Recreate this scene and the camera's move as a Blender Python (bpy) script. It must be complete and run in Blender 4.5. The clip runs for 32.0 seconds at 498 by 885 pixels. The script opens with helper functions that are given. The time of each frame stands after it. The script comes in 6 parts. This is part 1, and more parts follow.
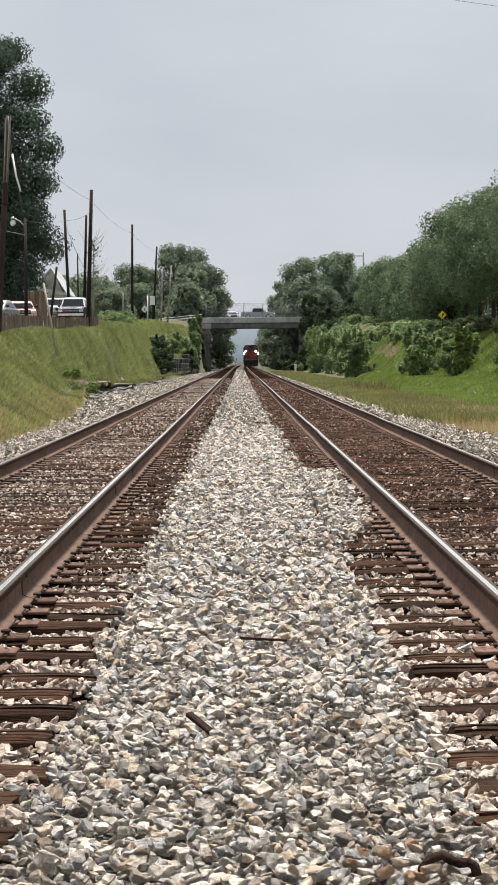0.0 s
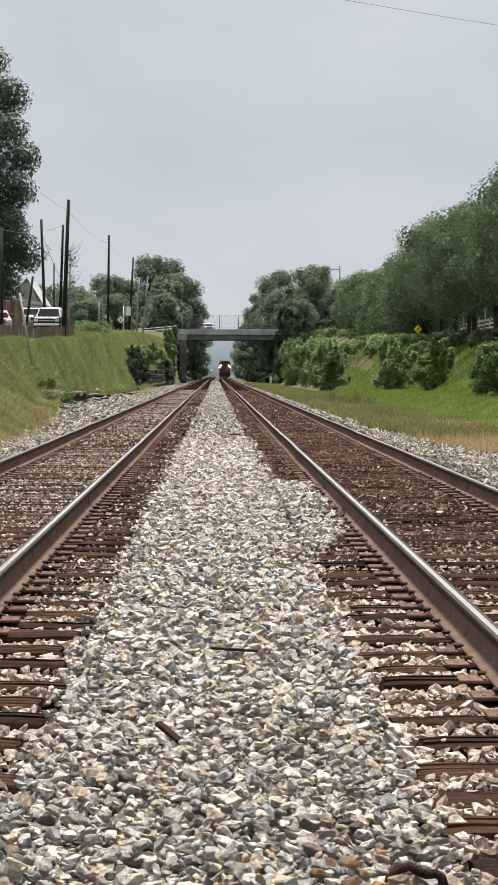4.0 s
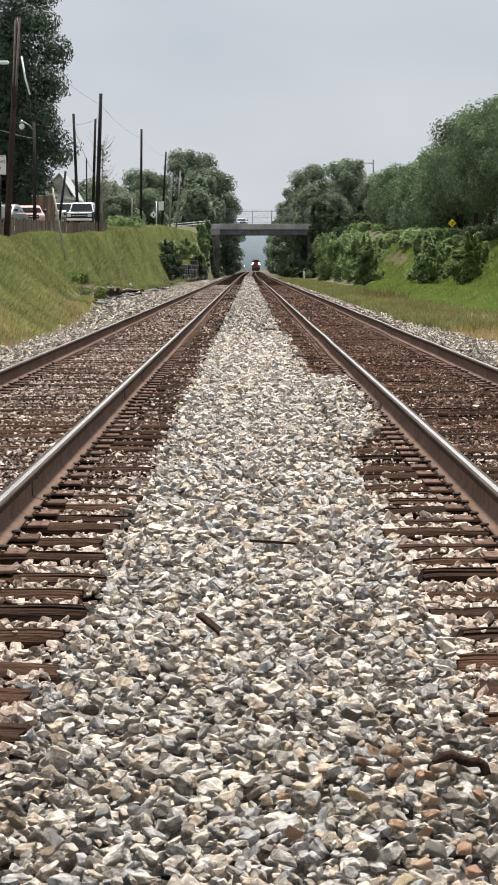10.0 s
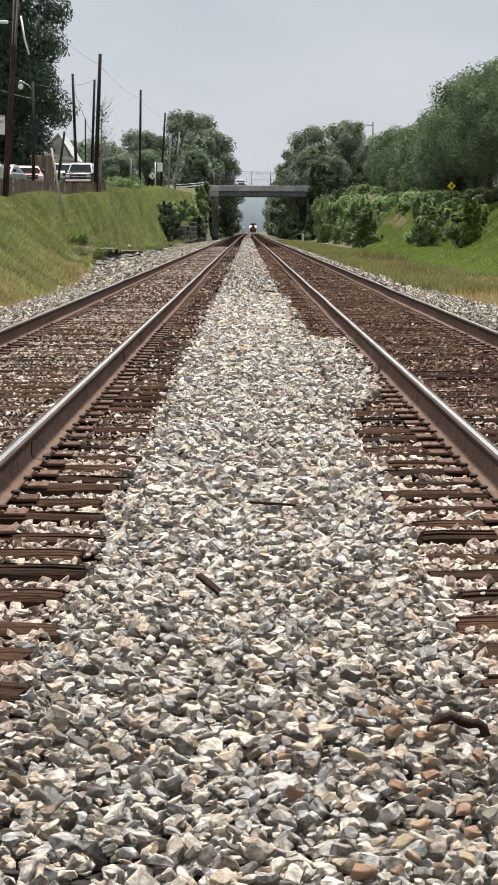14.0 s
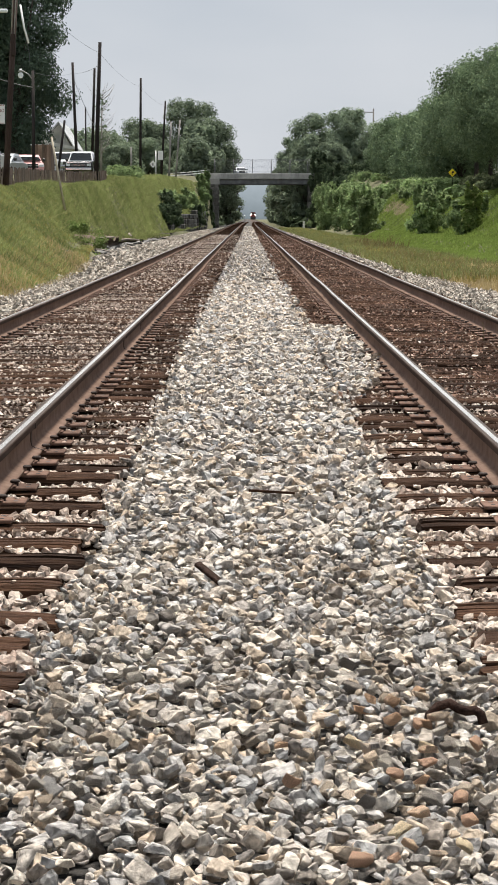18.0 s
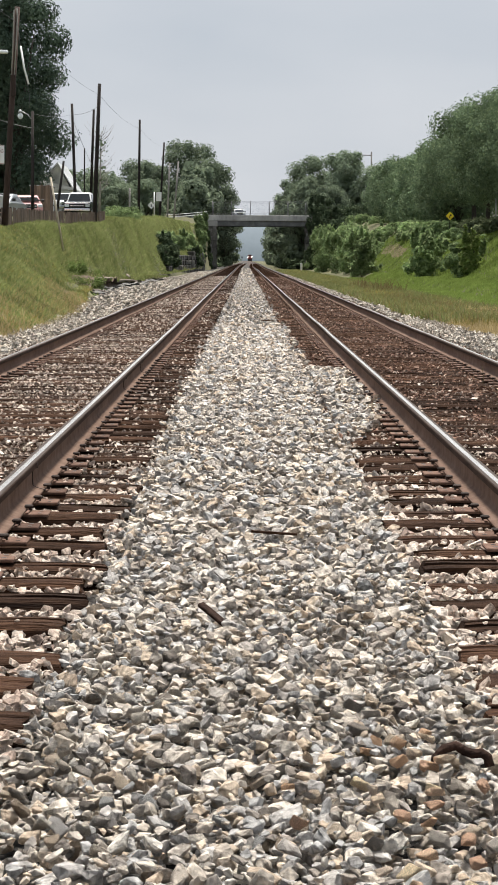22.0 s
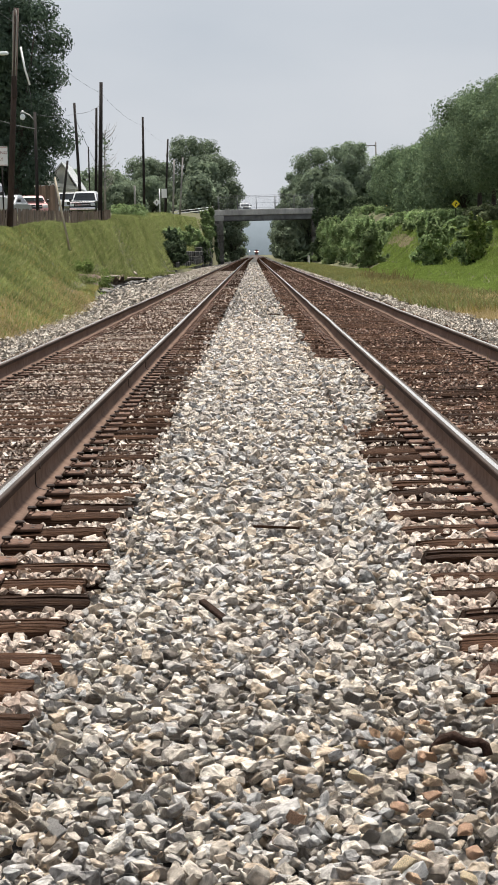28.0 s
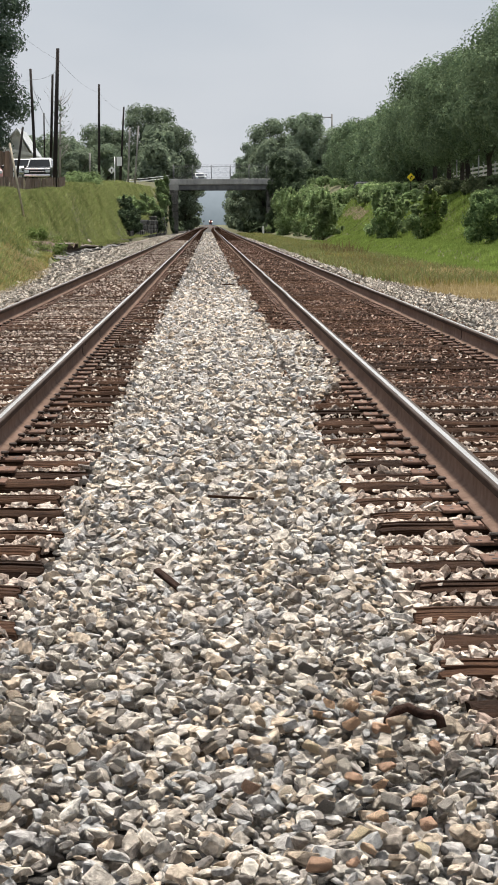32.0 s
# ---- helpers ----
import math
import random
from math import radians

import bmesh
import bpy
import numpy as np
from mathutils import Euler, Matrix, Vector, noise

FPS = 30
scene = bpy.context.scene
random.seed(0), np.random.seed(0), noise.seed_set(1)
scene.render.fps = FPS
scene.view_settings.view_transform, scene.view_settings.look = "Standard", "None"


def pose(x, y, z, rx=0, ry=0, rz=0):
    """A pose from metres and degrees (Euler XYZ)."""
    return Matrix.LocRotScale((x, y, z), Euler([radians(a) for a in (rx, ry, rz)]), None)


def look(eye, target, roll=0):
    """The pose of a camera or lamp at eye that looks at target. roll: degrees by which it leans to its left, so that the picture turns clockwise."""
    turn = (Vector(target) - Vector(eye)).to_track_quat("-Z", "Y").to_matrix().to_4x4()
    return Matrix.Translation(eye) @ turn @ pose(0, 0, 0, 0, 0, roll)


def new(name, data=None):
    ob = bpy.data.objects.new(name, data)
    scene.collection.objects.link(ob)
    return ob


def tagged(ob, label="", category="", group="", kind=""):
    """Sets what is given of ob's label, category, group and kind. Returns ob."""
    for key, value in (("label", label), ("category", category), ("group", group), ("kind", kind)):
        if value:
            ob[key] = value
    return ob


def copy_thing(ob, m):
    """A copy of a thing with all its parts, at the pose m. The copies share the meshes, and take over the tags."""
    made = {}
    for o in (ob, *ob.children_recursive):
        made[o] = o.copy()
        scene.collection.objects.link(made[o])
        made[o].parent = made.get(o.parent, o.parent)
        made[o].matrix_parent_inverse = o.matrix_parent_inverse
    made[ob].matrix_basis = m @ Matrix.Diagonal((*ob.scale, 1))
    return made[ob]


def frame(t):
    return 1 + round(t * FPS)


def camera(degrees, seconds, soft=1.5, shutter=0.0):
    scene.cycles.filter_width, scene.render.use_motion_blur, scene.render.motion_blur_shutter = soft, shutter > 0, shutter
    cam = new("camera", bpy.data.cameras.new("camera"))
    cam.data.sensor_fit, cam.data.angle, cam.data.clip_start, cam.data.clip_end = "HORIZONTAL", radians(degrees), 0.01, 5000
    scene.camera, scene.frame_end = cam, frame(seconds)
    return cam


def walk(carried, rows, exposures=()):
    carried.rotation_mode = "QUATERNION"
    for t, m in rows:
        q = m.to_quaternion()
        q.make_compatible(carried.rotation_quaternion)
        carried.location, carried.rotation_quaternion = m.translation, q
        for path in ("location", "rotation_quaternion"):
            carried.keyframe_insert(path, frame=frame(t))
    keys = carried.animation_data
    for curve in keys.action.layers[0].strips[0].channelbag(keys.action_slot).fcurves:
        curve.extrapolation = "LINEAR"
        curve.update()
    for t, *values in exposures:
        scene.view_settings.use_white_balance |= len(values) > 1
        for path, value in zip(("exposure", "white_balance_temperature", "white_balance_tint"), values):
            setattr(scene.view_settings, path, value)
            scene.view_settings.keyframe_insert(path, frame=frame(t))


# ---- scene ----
cam = camera(12.902, 32.0, soft=1.7)
# seconds, eye x, eye z, heading to the right, pitch up, roll (degrees)
PATH = [
    (0, 0.0012, 1.3305, 0.2134, -2.1150, -0.539),
    (0.5, -0.0108, 1.3294, 0.3601, -2.2311, 0.038),
    (1, -0.0186, 1.3264, 0.2764, -2.2860, 0.328),
    (1.5, -0.0216, 1.3225, 0.1582, -2.2659, 0.627),
    (2, -0.0127, 1.3242, 0.0539, -2.1563, 0.715),
    (2.5, -0.0088, 1.3237, 0.0751, -1.9958, 0.566),
    (4.5, 0.0105, 1.3205, 1.2196, -1.7901, 0.167),
    (5, 0.0032, 1.3144, 1.5846, -1.7673, 0.325),
    (5.5, -0.0011, 1.3152, 2.0471, -1.7462, 0.389),
    (6, -0.0068, 1.3153, 2.3753, -1.8196, 0.495),
    (6.5, -0.0174, 1.3159, 2.5364, -2.0069, 0.688),
    (7, -0.0249, 1.3159, 2.4693, -2.3227, 0.795),
    (7.5, -0.0289, 1.3156, 2.1764, -2.6817, 0.958),
    (8, -0.0338, 1.3143, 1.7244, -3.0519, 0.877),
    (8.5, -0.0301, 1.3125, 1.2062, -3.4059, 0.647),
    (9, -0.0197, 1.3141, 0.7061, -3.7608, 0.366),
    (9.5, -0.0199, 1.3132, 0.2902, -4.1274, 0.169),
    (10, -0.0168, 1.3112, 0.0123, -4.5268, -0.026),
    (10.5, -0.0186, 1.3127, -0.1211, -4.9264, -0.052),
    (11, -0.0232, 1.3107, -0.1183, -5.1974, -0.070),
    (11.5, -0.0260, 1.3112, 0.0052, -5.2887, 0.097),
    (12, -0.0256, 1.3129, 0.1300, -5.2038, 0.188),
    (12.5, -0.0254, 1.3120, 0.1380, -5.1012, 0.093),
    (13, -0.0189, 1.3119, 0.0489, -5.0795, 0.097),
    (13.5, -0.0203, 1.3091, -0.0132, -5.2365, 0.153),
    (14, -0.0271, 1.3081, 0.0772, -5.5123, 0.289),
    (14.5, -0.0286, 1.3066, 0.3687, -5.7608, 0.457),
    (16.5, -0.0390, 1.3092, 0.6717, -5.7842, 0.718),
    (17, -0.0315, 1.3123, 0.4029, -5.7626, 0.521),
    (17.5, -0.0184, 1.3135, 0.1554, -5.7787, 0.274),
    (18, -0.0120, 1.3096, 0.0219, -5.8259, -0.009),
    (18.5, -0.0115, 1.3107, 0.1290, -5.8464, -0.075),
    (19, -0.0078, 1.3101, 0.4066, -5.7534, -0.379),
    (19.5, -0.0029, 1.3086, 0.8003, -5.5382, -0.340),
    (20, -0.0051, 1.3084, 1.0576, -5.2697, -0.318),
    (20.5, -0.0117, 1.3101, 1.0737, -5.0445, -0.244),
    (21, -0.0256, 1.3098, 0.8591, -4.8974, -0.017),
    (21.5, -0.0331, 1.3080, 0.4953, -4.8264, 0.242),
    (22, -0.0425, 1.3073, 0.1193, -4.7497, 0.381),
    (22.5, -0.0417, 1.3102, -0.2115, -4.6797, 0.136),
    (23, -0.0461, 1.3117, -0.4050, -4.6116, 0.198),
    (23.5, -0.0439, 1.3099, -0.5454, -4.5953, -0.058),
    (24, -0.0370, 1.3125, -0.6595, -4.7076, -0.270),
    (24.5, -0.0252, 1.3117, -0.7056, -4.9213, -0.506),
    (25, -0.0077, 1.3098, -0.7175, -5.1586, -0.793),
    (25.5, -0.0036, 1.3097, -0.6293, -5.3095, -0.943),
    (27.5, 0.0146, 1.3096, -0.3821, -4.9147, -1.445),
    (28, 0.0198, 1.3115, -0.2232, -4.9007, -1.334),
    (28.5, 0.0237, 1.3091, 0.0440, -5.0051, -1.192),
    (29, 0.0184, 1.3080, 0.3666, -5.2277, -1.049),
    (29.5, 0.0081, 1.3094, 0.8766, -5.6281, -0.817),
    (30, 0.0066, 1.3083, 1.0664, -5.9408, -0.603),
    (30.5, 0.0069, 1.3110, 1.2002, -6.0280, -0.531),
    (31, 0.0085, 1.3104, 1.2229, -5.9574, -0.491),
    (31.5, 0.0005, 1.3125, 1.2149, -5.8456, -0.353),
    (32, -0.0016, 1.3106, 1.0424, -5.6889, -0.321),
]


def aim(x, z, heading, pitch, roll):
    h, p = radians(heading), radians(pitch)
    eye = Vector((x, 0.0, z))
    return look(eye, eye + 100 * Vector((math.sin(h) * math.cos(p), math.cos(h) * math.cos(p), math.sin(p))), roll)


walk(cam, [(row[0], aim(*row[1:])) for row in PATH], exposures=[(0, 0.69), (6, 0.68), (11, 0.70), (32, 0.70)])

# ---- overcast daylight ----
world = bpy.data.worlds.new("overcast_sky")
scene.world = world
world.use_nodes = True
wn, wl = world.node_tree.nodes, world.node_tree.links
wn.clear()
sky = wn.new("ShaderNodeTexSky")
sky.sky_type, sky.sun_disc = "NISHITA", False
sky.sun_elevation, sky.sun_rotation = radians(71.5), radians(3)
sky.air_density, sky.dust_density = 1.0, 4.0
clear_sky = wn.new("ShaderNodeBackground")
clear_sky.inputs["Strength"].default_value = 0.052
wl.new(sky.outputs[0], clear_sky.inputs["Color"])
coord = wn.new("ShaderNodeTexCoord")
wmap = wn.new("ShaderNodeMapping")
wmap.inputs["Scale"].default_value = (1.0, 1.0, 2.6)
wl.new(coord.outputs["Generated"], wmap.inputs["Vector"])
clouds = wn.new("ShaderNodeTexNoise")
clouds.inputs["Scale"].default_value, clouds.inputs["Detail"].default_value = 5.0, 5.0
clouds.inputs["Roughness"].default_value = 0.45
wl.new(wmap.outputs[0], clouds.inputs["Vector"])
cloud_ramp = wn.new("ShaderNodeValToRGB")
cloud_ramp.color_ramp.elements[0].position, cloud_ramp.color_ramp.elements[0].color = 0.30, (0.47, 0.515, 0.575, 1)
cloud_ramp.color_ramp.elements[1].position, cloud_ramp.color_ramp.elements[1].color = 0.68, (0.585, 0.612, 0.655, 1)
wl.new(clouds.outputs["Fac"], cloud_ramp.inputs[0])
cloud_bg = wn.new("ShaderNodeBackground")
cloud_bg.inputs["Strength"].default_value = 0.732
wl.new(cloud_ramp.outputs[0], cloud_bg.inputs["Color"])
cover = wn.new("ShaderNodeMixShader")
cover.inputs[0].default_value = 0.9
wl.new(clear_sky.outputs[0], cover.inputs[1])
wl.new(cloud_bg.outputs[0], cover.inputs[2])
wout = wn.new("ShaderNodeOutputWorld")
wl.new(cover.outputs[0], wout.inputs["Surface"])

sun = new("sun", bpy.data.lights.new("sun", "SUN"))
sun.data.energy, sun.data.angle, sun.data.color = 5.0, radians(14), (1.0, 0.94, 0.86)
sun.matrix_world = look((1, 20, 60), (0, 0, 0))


# ---- materials ----
def rgb(c):
    return (c[0], c[1], c[2], 1.0)


def surface(name, stops, scale=4.0, rough=0.85, metal=0.0, bump=0.3, fine=None, stretch=(1, 1, 1), vary=0.25, island=False,
            broad=0.35, broad_scale=0.6, spec=0.4, clear=0.0):
    """Noise-driven colour at two scales with fine relief; vary shifts each object's brightness."""
    m = bpy.data.materials.new(name)
    m.use_nodes = True
    n, l = m.node_tree.nodes, m.node_tree.links
    bsdf = n["Principled BSDF"]
    tc, info = n.new("ShaderNodeTexCoord"), n.new("ShaderNodeObjectInfo")
    shift = n.new("ShaderNodeVectorMath")
    shift.operation = "MULTIPLY_ADD"
    l.new(info.outputs["Random"], shift.inputs[0])
    shift.inputs[1].default_value = (37.0, 53.0, 71.0)
    l.new(tc.outputs["Object"], shift.inputs[2])
    mp = n.new("ShaderNodeMapping")
    mp.inputs["Scale"].default_value = stretch
    l.new(shift.outputs[0], mp.inputs["Vector"])
    grain = n.new("ShaderNodeTexNoise")
    grain.inputs["Scale"].default_value, grain.inputs["Detail"].default_value = scale, 6.0
    grain.inputs["Roughness"].default_value = 0.65
    l.new(mp.outputs[0], grain.inputs["Vector"])
    ramp = n.new("ShaderNodeValToRGB")
    e = ramp.color_ramp.elements
    while len(e) < len(stops):
        e.new(0.5)
    for i, c in enumerate(stops):
        e[i].position = 0.28 + 0.44 * i / max(1, len(stops) - 1)
        e[i].color = rgb(c)
    l.new(grain.outputs["Fac"], ramp.inputs[0])
    big = n.new("ShaderNodeTexNoise")
    big.inputs["Scale"].default_value, big.inputs["Detail"].default_value = broad_scale, 3.0
    l.new(shift.outputs[0], big.inputs["Vector"])
    gain = n.new("ShaderNodeMapRange")
    gain.inputs["From Min"].default_value, gain.inputs["From Max"].default_value = 0.3, 0.7
    gain.inputs["To Min"].default_value, gain.inputs["To Max"].default_value = 1 - broad, 1 + broad
    l.new(big.outputs["Fac"], gain.inputs["Value"])
    own = n.new("ShaderNodeMapRange")
    own.inputs["To Min"].default_value, own.inputs["To Max"].default_value = 1 - vary, 1 + vary
    if island:
        geo = n.new("ShaderNodeNewGeometry")
        l.new(geo.outputs["Random Per Island"], own.inputs["Value"])
    else:
        l.new(info.outputs["Random"], own.inputs["Value"])
    mul = n.new("ShaderNodeMath")
    mul.operation = "MULTIPLY"
    l.new(gain.outputs[0], mul.inputs[0])
    l.new(own.outputs[0], mul.inputs[1])
    hsv = n.new("ShaderNodeHueSaturation")
    l.new(mul.outputs[0], hsv.inputs["Value"])
    l.new(ramp.outputs[0], hsv.inputs["Color"])
    l.new(hsv.outputs[0], bsdf.inputs["Base Color"])
    bsdf.inputs["Roughness"].default_value, bsdf.inputs["Metallic"].default_value = rough, metal
    bsdf.inputs["Specular IOR Level"].default_value = spec
    bsdf.inputs["Coat Weight"].default_value = clear
    if bump:
        relief = n.new("ShaderNodeTexNoise")
        relief.inputs["Scale"].default_value, relief.inputs["Detail"].default_value = fine or scale * 4, 4.0
        l.new(mp.outputs[0], relief.inputs["Vector"])
        bp = n.new("ShaderNodeBump")
        bp.inputs["Strength"].default_value, bp.inputs["Distance"].default_value = bump, 0.02
        l.new(relief.outputs["Fac"], bp.inputs["Height"])
        l.new(bp.outputs[0], bsdf.inputs["Normal"])
    return m


def stone_surface(name, colours, gain=1.0):
    """Crushed rock: every stone its own colour, with speckle."""
    m = bpy.data.materials.new(name)
    m.use_nodes = True
    n, l = m.node_tree.nodes, m.node_tree.links
    bsdf = n["Principled BSDF"]
    geo, info, tc = n.new("ShaderNodeNewGeometry"), n.new("ShaderNodeObjectInfo"), n.new("ShaderNodeTexCoord")
    add = n.new("ShaderNodeMath")
    l.new(geo.outputs["Random Per Island"], add.inputs[0])
    l.new(info.outputs["Random"], add.inputs[1])
    frac = n.new("ShaderNodeMath")
    frac.operation = "FRACT"
    l.new(add.outputs[0], frac.inputs[0])
    ramp = n.new("ShaderNodeValToRGB")
    ramp.color_ramp.interpolation = "CONSTANT"
    e = ramp.color_ramp.elements
    while len(e) < len(colours):
        e.new(0.5)
    for i, c in enumerate(colours):
        e[i].position, e[i].color = i / len(colours), rgb([gain * v for v in c])
    l.new(frac.outputs[0], ramp.inputs[0])
    speck = n.new("ShaderNodeTexNoise")
    speck.inputs["Scale"].default_value, speck.inputs["Detail"].default_value = 45.0, 5.0
    l.new(tc.outputs["Object"], speck.inputs["Vector"])
    mr = n.new("ShaderNodeMapRange")
    mr.inputs["From Min"].default_value, mr.inputs["From Max"].default_value = 0.3, 0.7
    mr.inputs["To Min"].default_value, mr.inputs["To Max"].default_value = 0.54, 1.38
    l.new(speck.outputs["Fac"], mr.inputs["Value"])
    vein = n.new("ShaderNodeTexNoise")
    vein.inputs["Scale"].default_value, vein.inputs["Detail"].default_value = 24.0, 4.0
    vein.inputs["Distortion"].default_value = 1.5
    l.new(tc.outputs["Object"], vein.inputs["Vector"])
    vr = n.new("ShaderNodeMapRange")
    vr.inputs["From Min"].default_value, vr.inputs["From Max"].default_value = 0.32, 0.68
    vr.inputs["To Min"].default_value, vr.inputs["To Max"].default_value = 0.60, 1.32
    l.new(vein.outputs["Fac"], vr.inputs["Value"])
    both = n.new("ShaderNodeMath")
    both.operation = "MULTIPLY"
    l.new(mr.outputs[0], both.inputs[0])
    l.new(vr.outputs[0], both.inputs[1])
    hsv = n.new("ShaderNodeHueSaturation")
    l.new(ramp.outputs[0], hsv.inputs["Color"])
    l.new(both.outputs[0], hsv.inputs["Value"])
    l.new(hsv.outputs[0], bsdf.inputs["Base Color"])
    bsdf.inputs["Roughness"].default_value = 0.85
    bsdf.inputs["Specular IOR Level"].default_value = 0.2
    rough_face = n.new("ShaderNodeTexNoise")
    rough_face.inputs["Scale"].default_value, rough_face.inputs["Detail"].default_value = 95.0, 6.0
    rough_face.inputs["Roughness"].default_value = 0.7
    l.new(tc.outputs["Object"], rough_face.inputs["Vector"])
    chip = n.new("ShaderNodeBump")
    chip.inputs["Strength"].default_value, chip.inputs["Distance"].default_value = 0.9, 0.010
    l.new(vein.outputs["Fac"], chip.inputs["Height"])
    bp = n.new("ShaderNodeBump")
    bp.inputs["Strength"].default_value, bp.inputs["Distance"].default_value = 1.0, 0.009
    l.new(rough_face.outputs["Fac"], bp.inputs["Height"])
    l.new(chip.outputs[0], bp.inputs["Normal"])
    l.new(bp.outputs[0], bsdf.inputs["Normal"])
    return m


def leaf_surface(name, dark, light, tip=None, through_light=0.25, patch=0.25):
    """Leaves or blades: a colour for each, broad patches, and light that shines through."""
    m = bpy.data.materials.new(name)
    m.use_nodes = True
    n, l = m.node_tree.nodes, m.node_tree.links
    bsdf, out = n["Principled BSDF"], n["Material Output"]
    geo, info, tc = n.new("ShaderNodeNewGeometry"), n.new("ShaderNodeObjectInfo"), n.new("ShaderNodeTexCoord")
    ramp = n.new("ShaderNodeValToRGB")
    e = ramp.color_ramp.elements
    e[0].position, e[0].color = 0.0, rgb(dark)
    e[1].position, e[1].color = 0.85, rgb(light)
    if tip:
        t = e.new(1.0)
        t.color = rgb(tip)
    l.new(geo.outputs["Random Per Island"], ramp.inputs[0])
    big = n.new("ShaderNodeTexNoise")
    big.inputs["Scale"].default_value = 0.45
    l.new(tc.outputs["Object"], big.inputs["Vector"])
    mr = n.new("ShaderNodeMapRange")
    mr.inputs["From Min"].default_value, mr.inputs["From Max"].default_value = 0.3, 0.7
    mr.inputs["To Min"].default_value, mr.inputs["To Max"].default_value = 1 - patch, 1 + patch
    l.new(big.outputs["Fac"], mr.inputs["Value"])
    own = n.new("ShaderNodeMapRange")
    own.inputs["To Min"].default_value, own.inputs["To Max"].default_value = 0.8, 1.15
    l.new(info.outputs["Random"], own.inputs["Value"])
    mul = n.new("ShaderNodeMath")
    mul.operation = "MULTIPLY"
    l.new(mr.outputs[0], mul.inputs[0])
    l.new(own.outputs[0], mul.inputs[1])
    hsv = n.new("ShaderNodeHueSaturation")
    l.new(ramp.outputs[0], hsv.inputs["Color"])
    l.new(mul.outputs[0], hsv.inputs["Value"])
    l.new(hsv.outputs[0], bsdf.inputs["Base Color"])
    bsdf.inputs["Roughness"].default_value = 0.8
    bsdf.inputs["Specular IOR Level"].default_value = 0.08
    trans = n.new("ShaderNodeBsdfTranslucent")
    l.new(hsv.outputs[0], trans.inputs["Color"])
    mix = n.new("ShaderNodeMixShader")
    mix.inputs[0].default_value = through_light
    l.new(bsdf.outputs[0], mix.inputs[1])
    l.new(trans.outputs[0], mix.inputs[2])
    l.new(mix.outputs[0], out.inputs["Surface"])
    return m


def glowing(name, colour, strength):
    m = bpy.data.materials.new(name)
    m.use_nodes = True
    b = m.node_tree.nodes["Principled BSDF"]
    b.inputs["Base Color"].default_value = rgb(colour)
    b.inputs["Emission Color"].default_value = rgb(colour)
    b.inputs["Emission Strength"].default_value = strength
    return m


CLEAN = [(.451, .398, .337), (.563, .503, .431), (.338, .306, .276), (.638, .598, .537), (.370, .355, .339), (.529, .439, .341),
         (.514, .468, .415), (.432, .411, .388), (.246, .217, .190), (.594, .524, .441), (.457, .367, .281), (.382, .364, .347),
         (.543, .487, .422), (.471, .422, .365), (.667, .609, .527), (.437, .354, .270), (.287, .251, .217), (.503, .458, .405),
         (.540, .450, .356), (.453, .428, .399), (.195, .172, .150), (.584, .524, .452), (.463, .443, .420), (.349, .322, .295),
         (.425, .420, .409), (.346, .342, .334)]
DIRTY = [(.512, .424, .356), (.637, .541, .462), (.411, .321, .265), (.569, .473, .400), (.730, .637, .557), (.331, .254, .209), (.478, .383, .315), (.605, .513, .440)]
ORANGE = [(.756, .539, .373), (.664, .429, .274), (.779, .616, .461), (.618, .396, .274), (.710, .583, .461), (.756, .616, .417)]
RUSTY = [(.199, .117, .084), (.269, .162, .117), (.159, .090, .065), (.239, .147, .108), (.329, .215, .163), (.174, .101, .073), (.418, .325, .266), (.223, .134, .098),
         (.138, .084, .062), (.297, .202, .154)]
M_stone = stone_surface("crushed_limestone", CLEAN, 1.01)
M_stone_pale = stone_surface("pale_shoulder_stone", [(.446, .393, .332), (.533, .483, .416), (.360, .310, .254), (.576, .531, .461), (.418, .352, .286), (.259, .228, .195), (.490, .442, .377)])
M_stone_dirty = stone_surface("weathered_ballast", DIRTY)
M_stone_rusty = stone_surface("rust_stained_ballast", RUSTY)
M_stone_orange = stone_surface("orange_quartz", ORANGE)
# Shade in the stone gaps is painted in as near-black; the second adds rust.
M_bed = surface("ballast_gap_shade", [(.012, .011, .010), (.030, .027, .024), (.062, .056, .050)], scale=26, bump=0.8, fine=60, broad_scale=0.5)
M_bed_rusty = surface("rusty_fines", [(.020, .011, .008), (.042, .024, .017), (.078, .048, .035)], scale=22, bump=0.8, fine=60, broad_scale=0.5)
M_wood = surface("creosoted_oak", [(.016, .008, .005), (.047, .024, .014), (.099, .055, .033)], spec=0.12, scale=9, stretch=(0.5, 9, 9), rough=0.92, bump=1.0, fine=26, vary=0.5, broad=0.35, broad_scale=3)
M_rust = surface("rusted_rail_steel", [(.127, .082, .063), (.175, .118, .092), (.223, .155, .123)], scale=9, rough=0.95, metal=0.0, spec=0.04, bump=0.2, vary=0.1, broad=0.16, broad_scale=1.2)
M_polish = surface("polished_railhead", [(.62, .60, .575), (.74, .72, .69), (.84, .82, .79)], scale=3, stretch=(20, .4, 1), rough=0.26, metal=0.85, bump=0.02, vary=0.03, broad=0.08)
M_headtop = surface("dark_railhead_top", [(.045, .036, .032), (.066, .054, .048), (.09, .075, .068)], scale=3, stretch=(20, .4, 1), spec=0.1, rough=0.8, metal=0.0, bump=0.02, vary=0.03, broad=0.1)
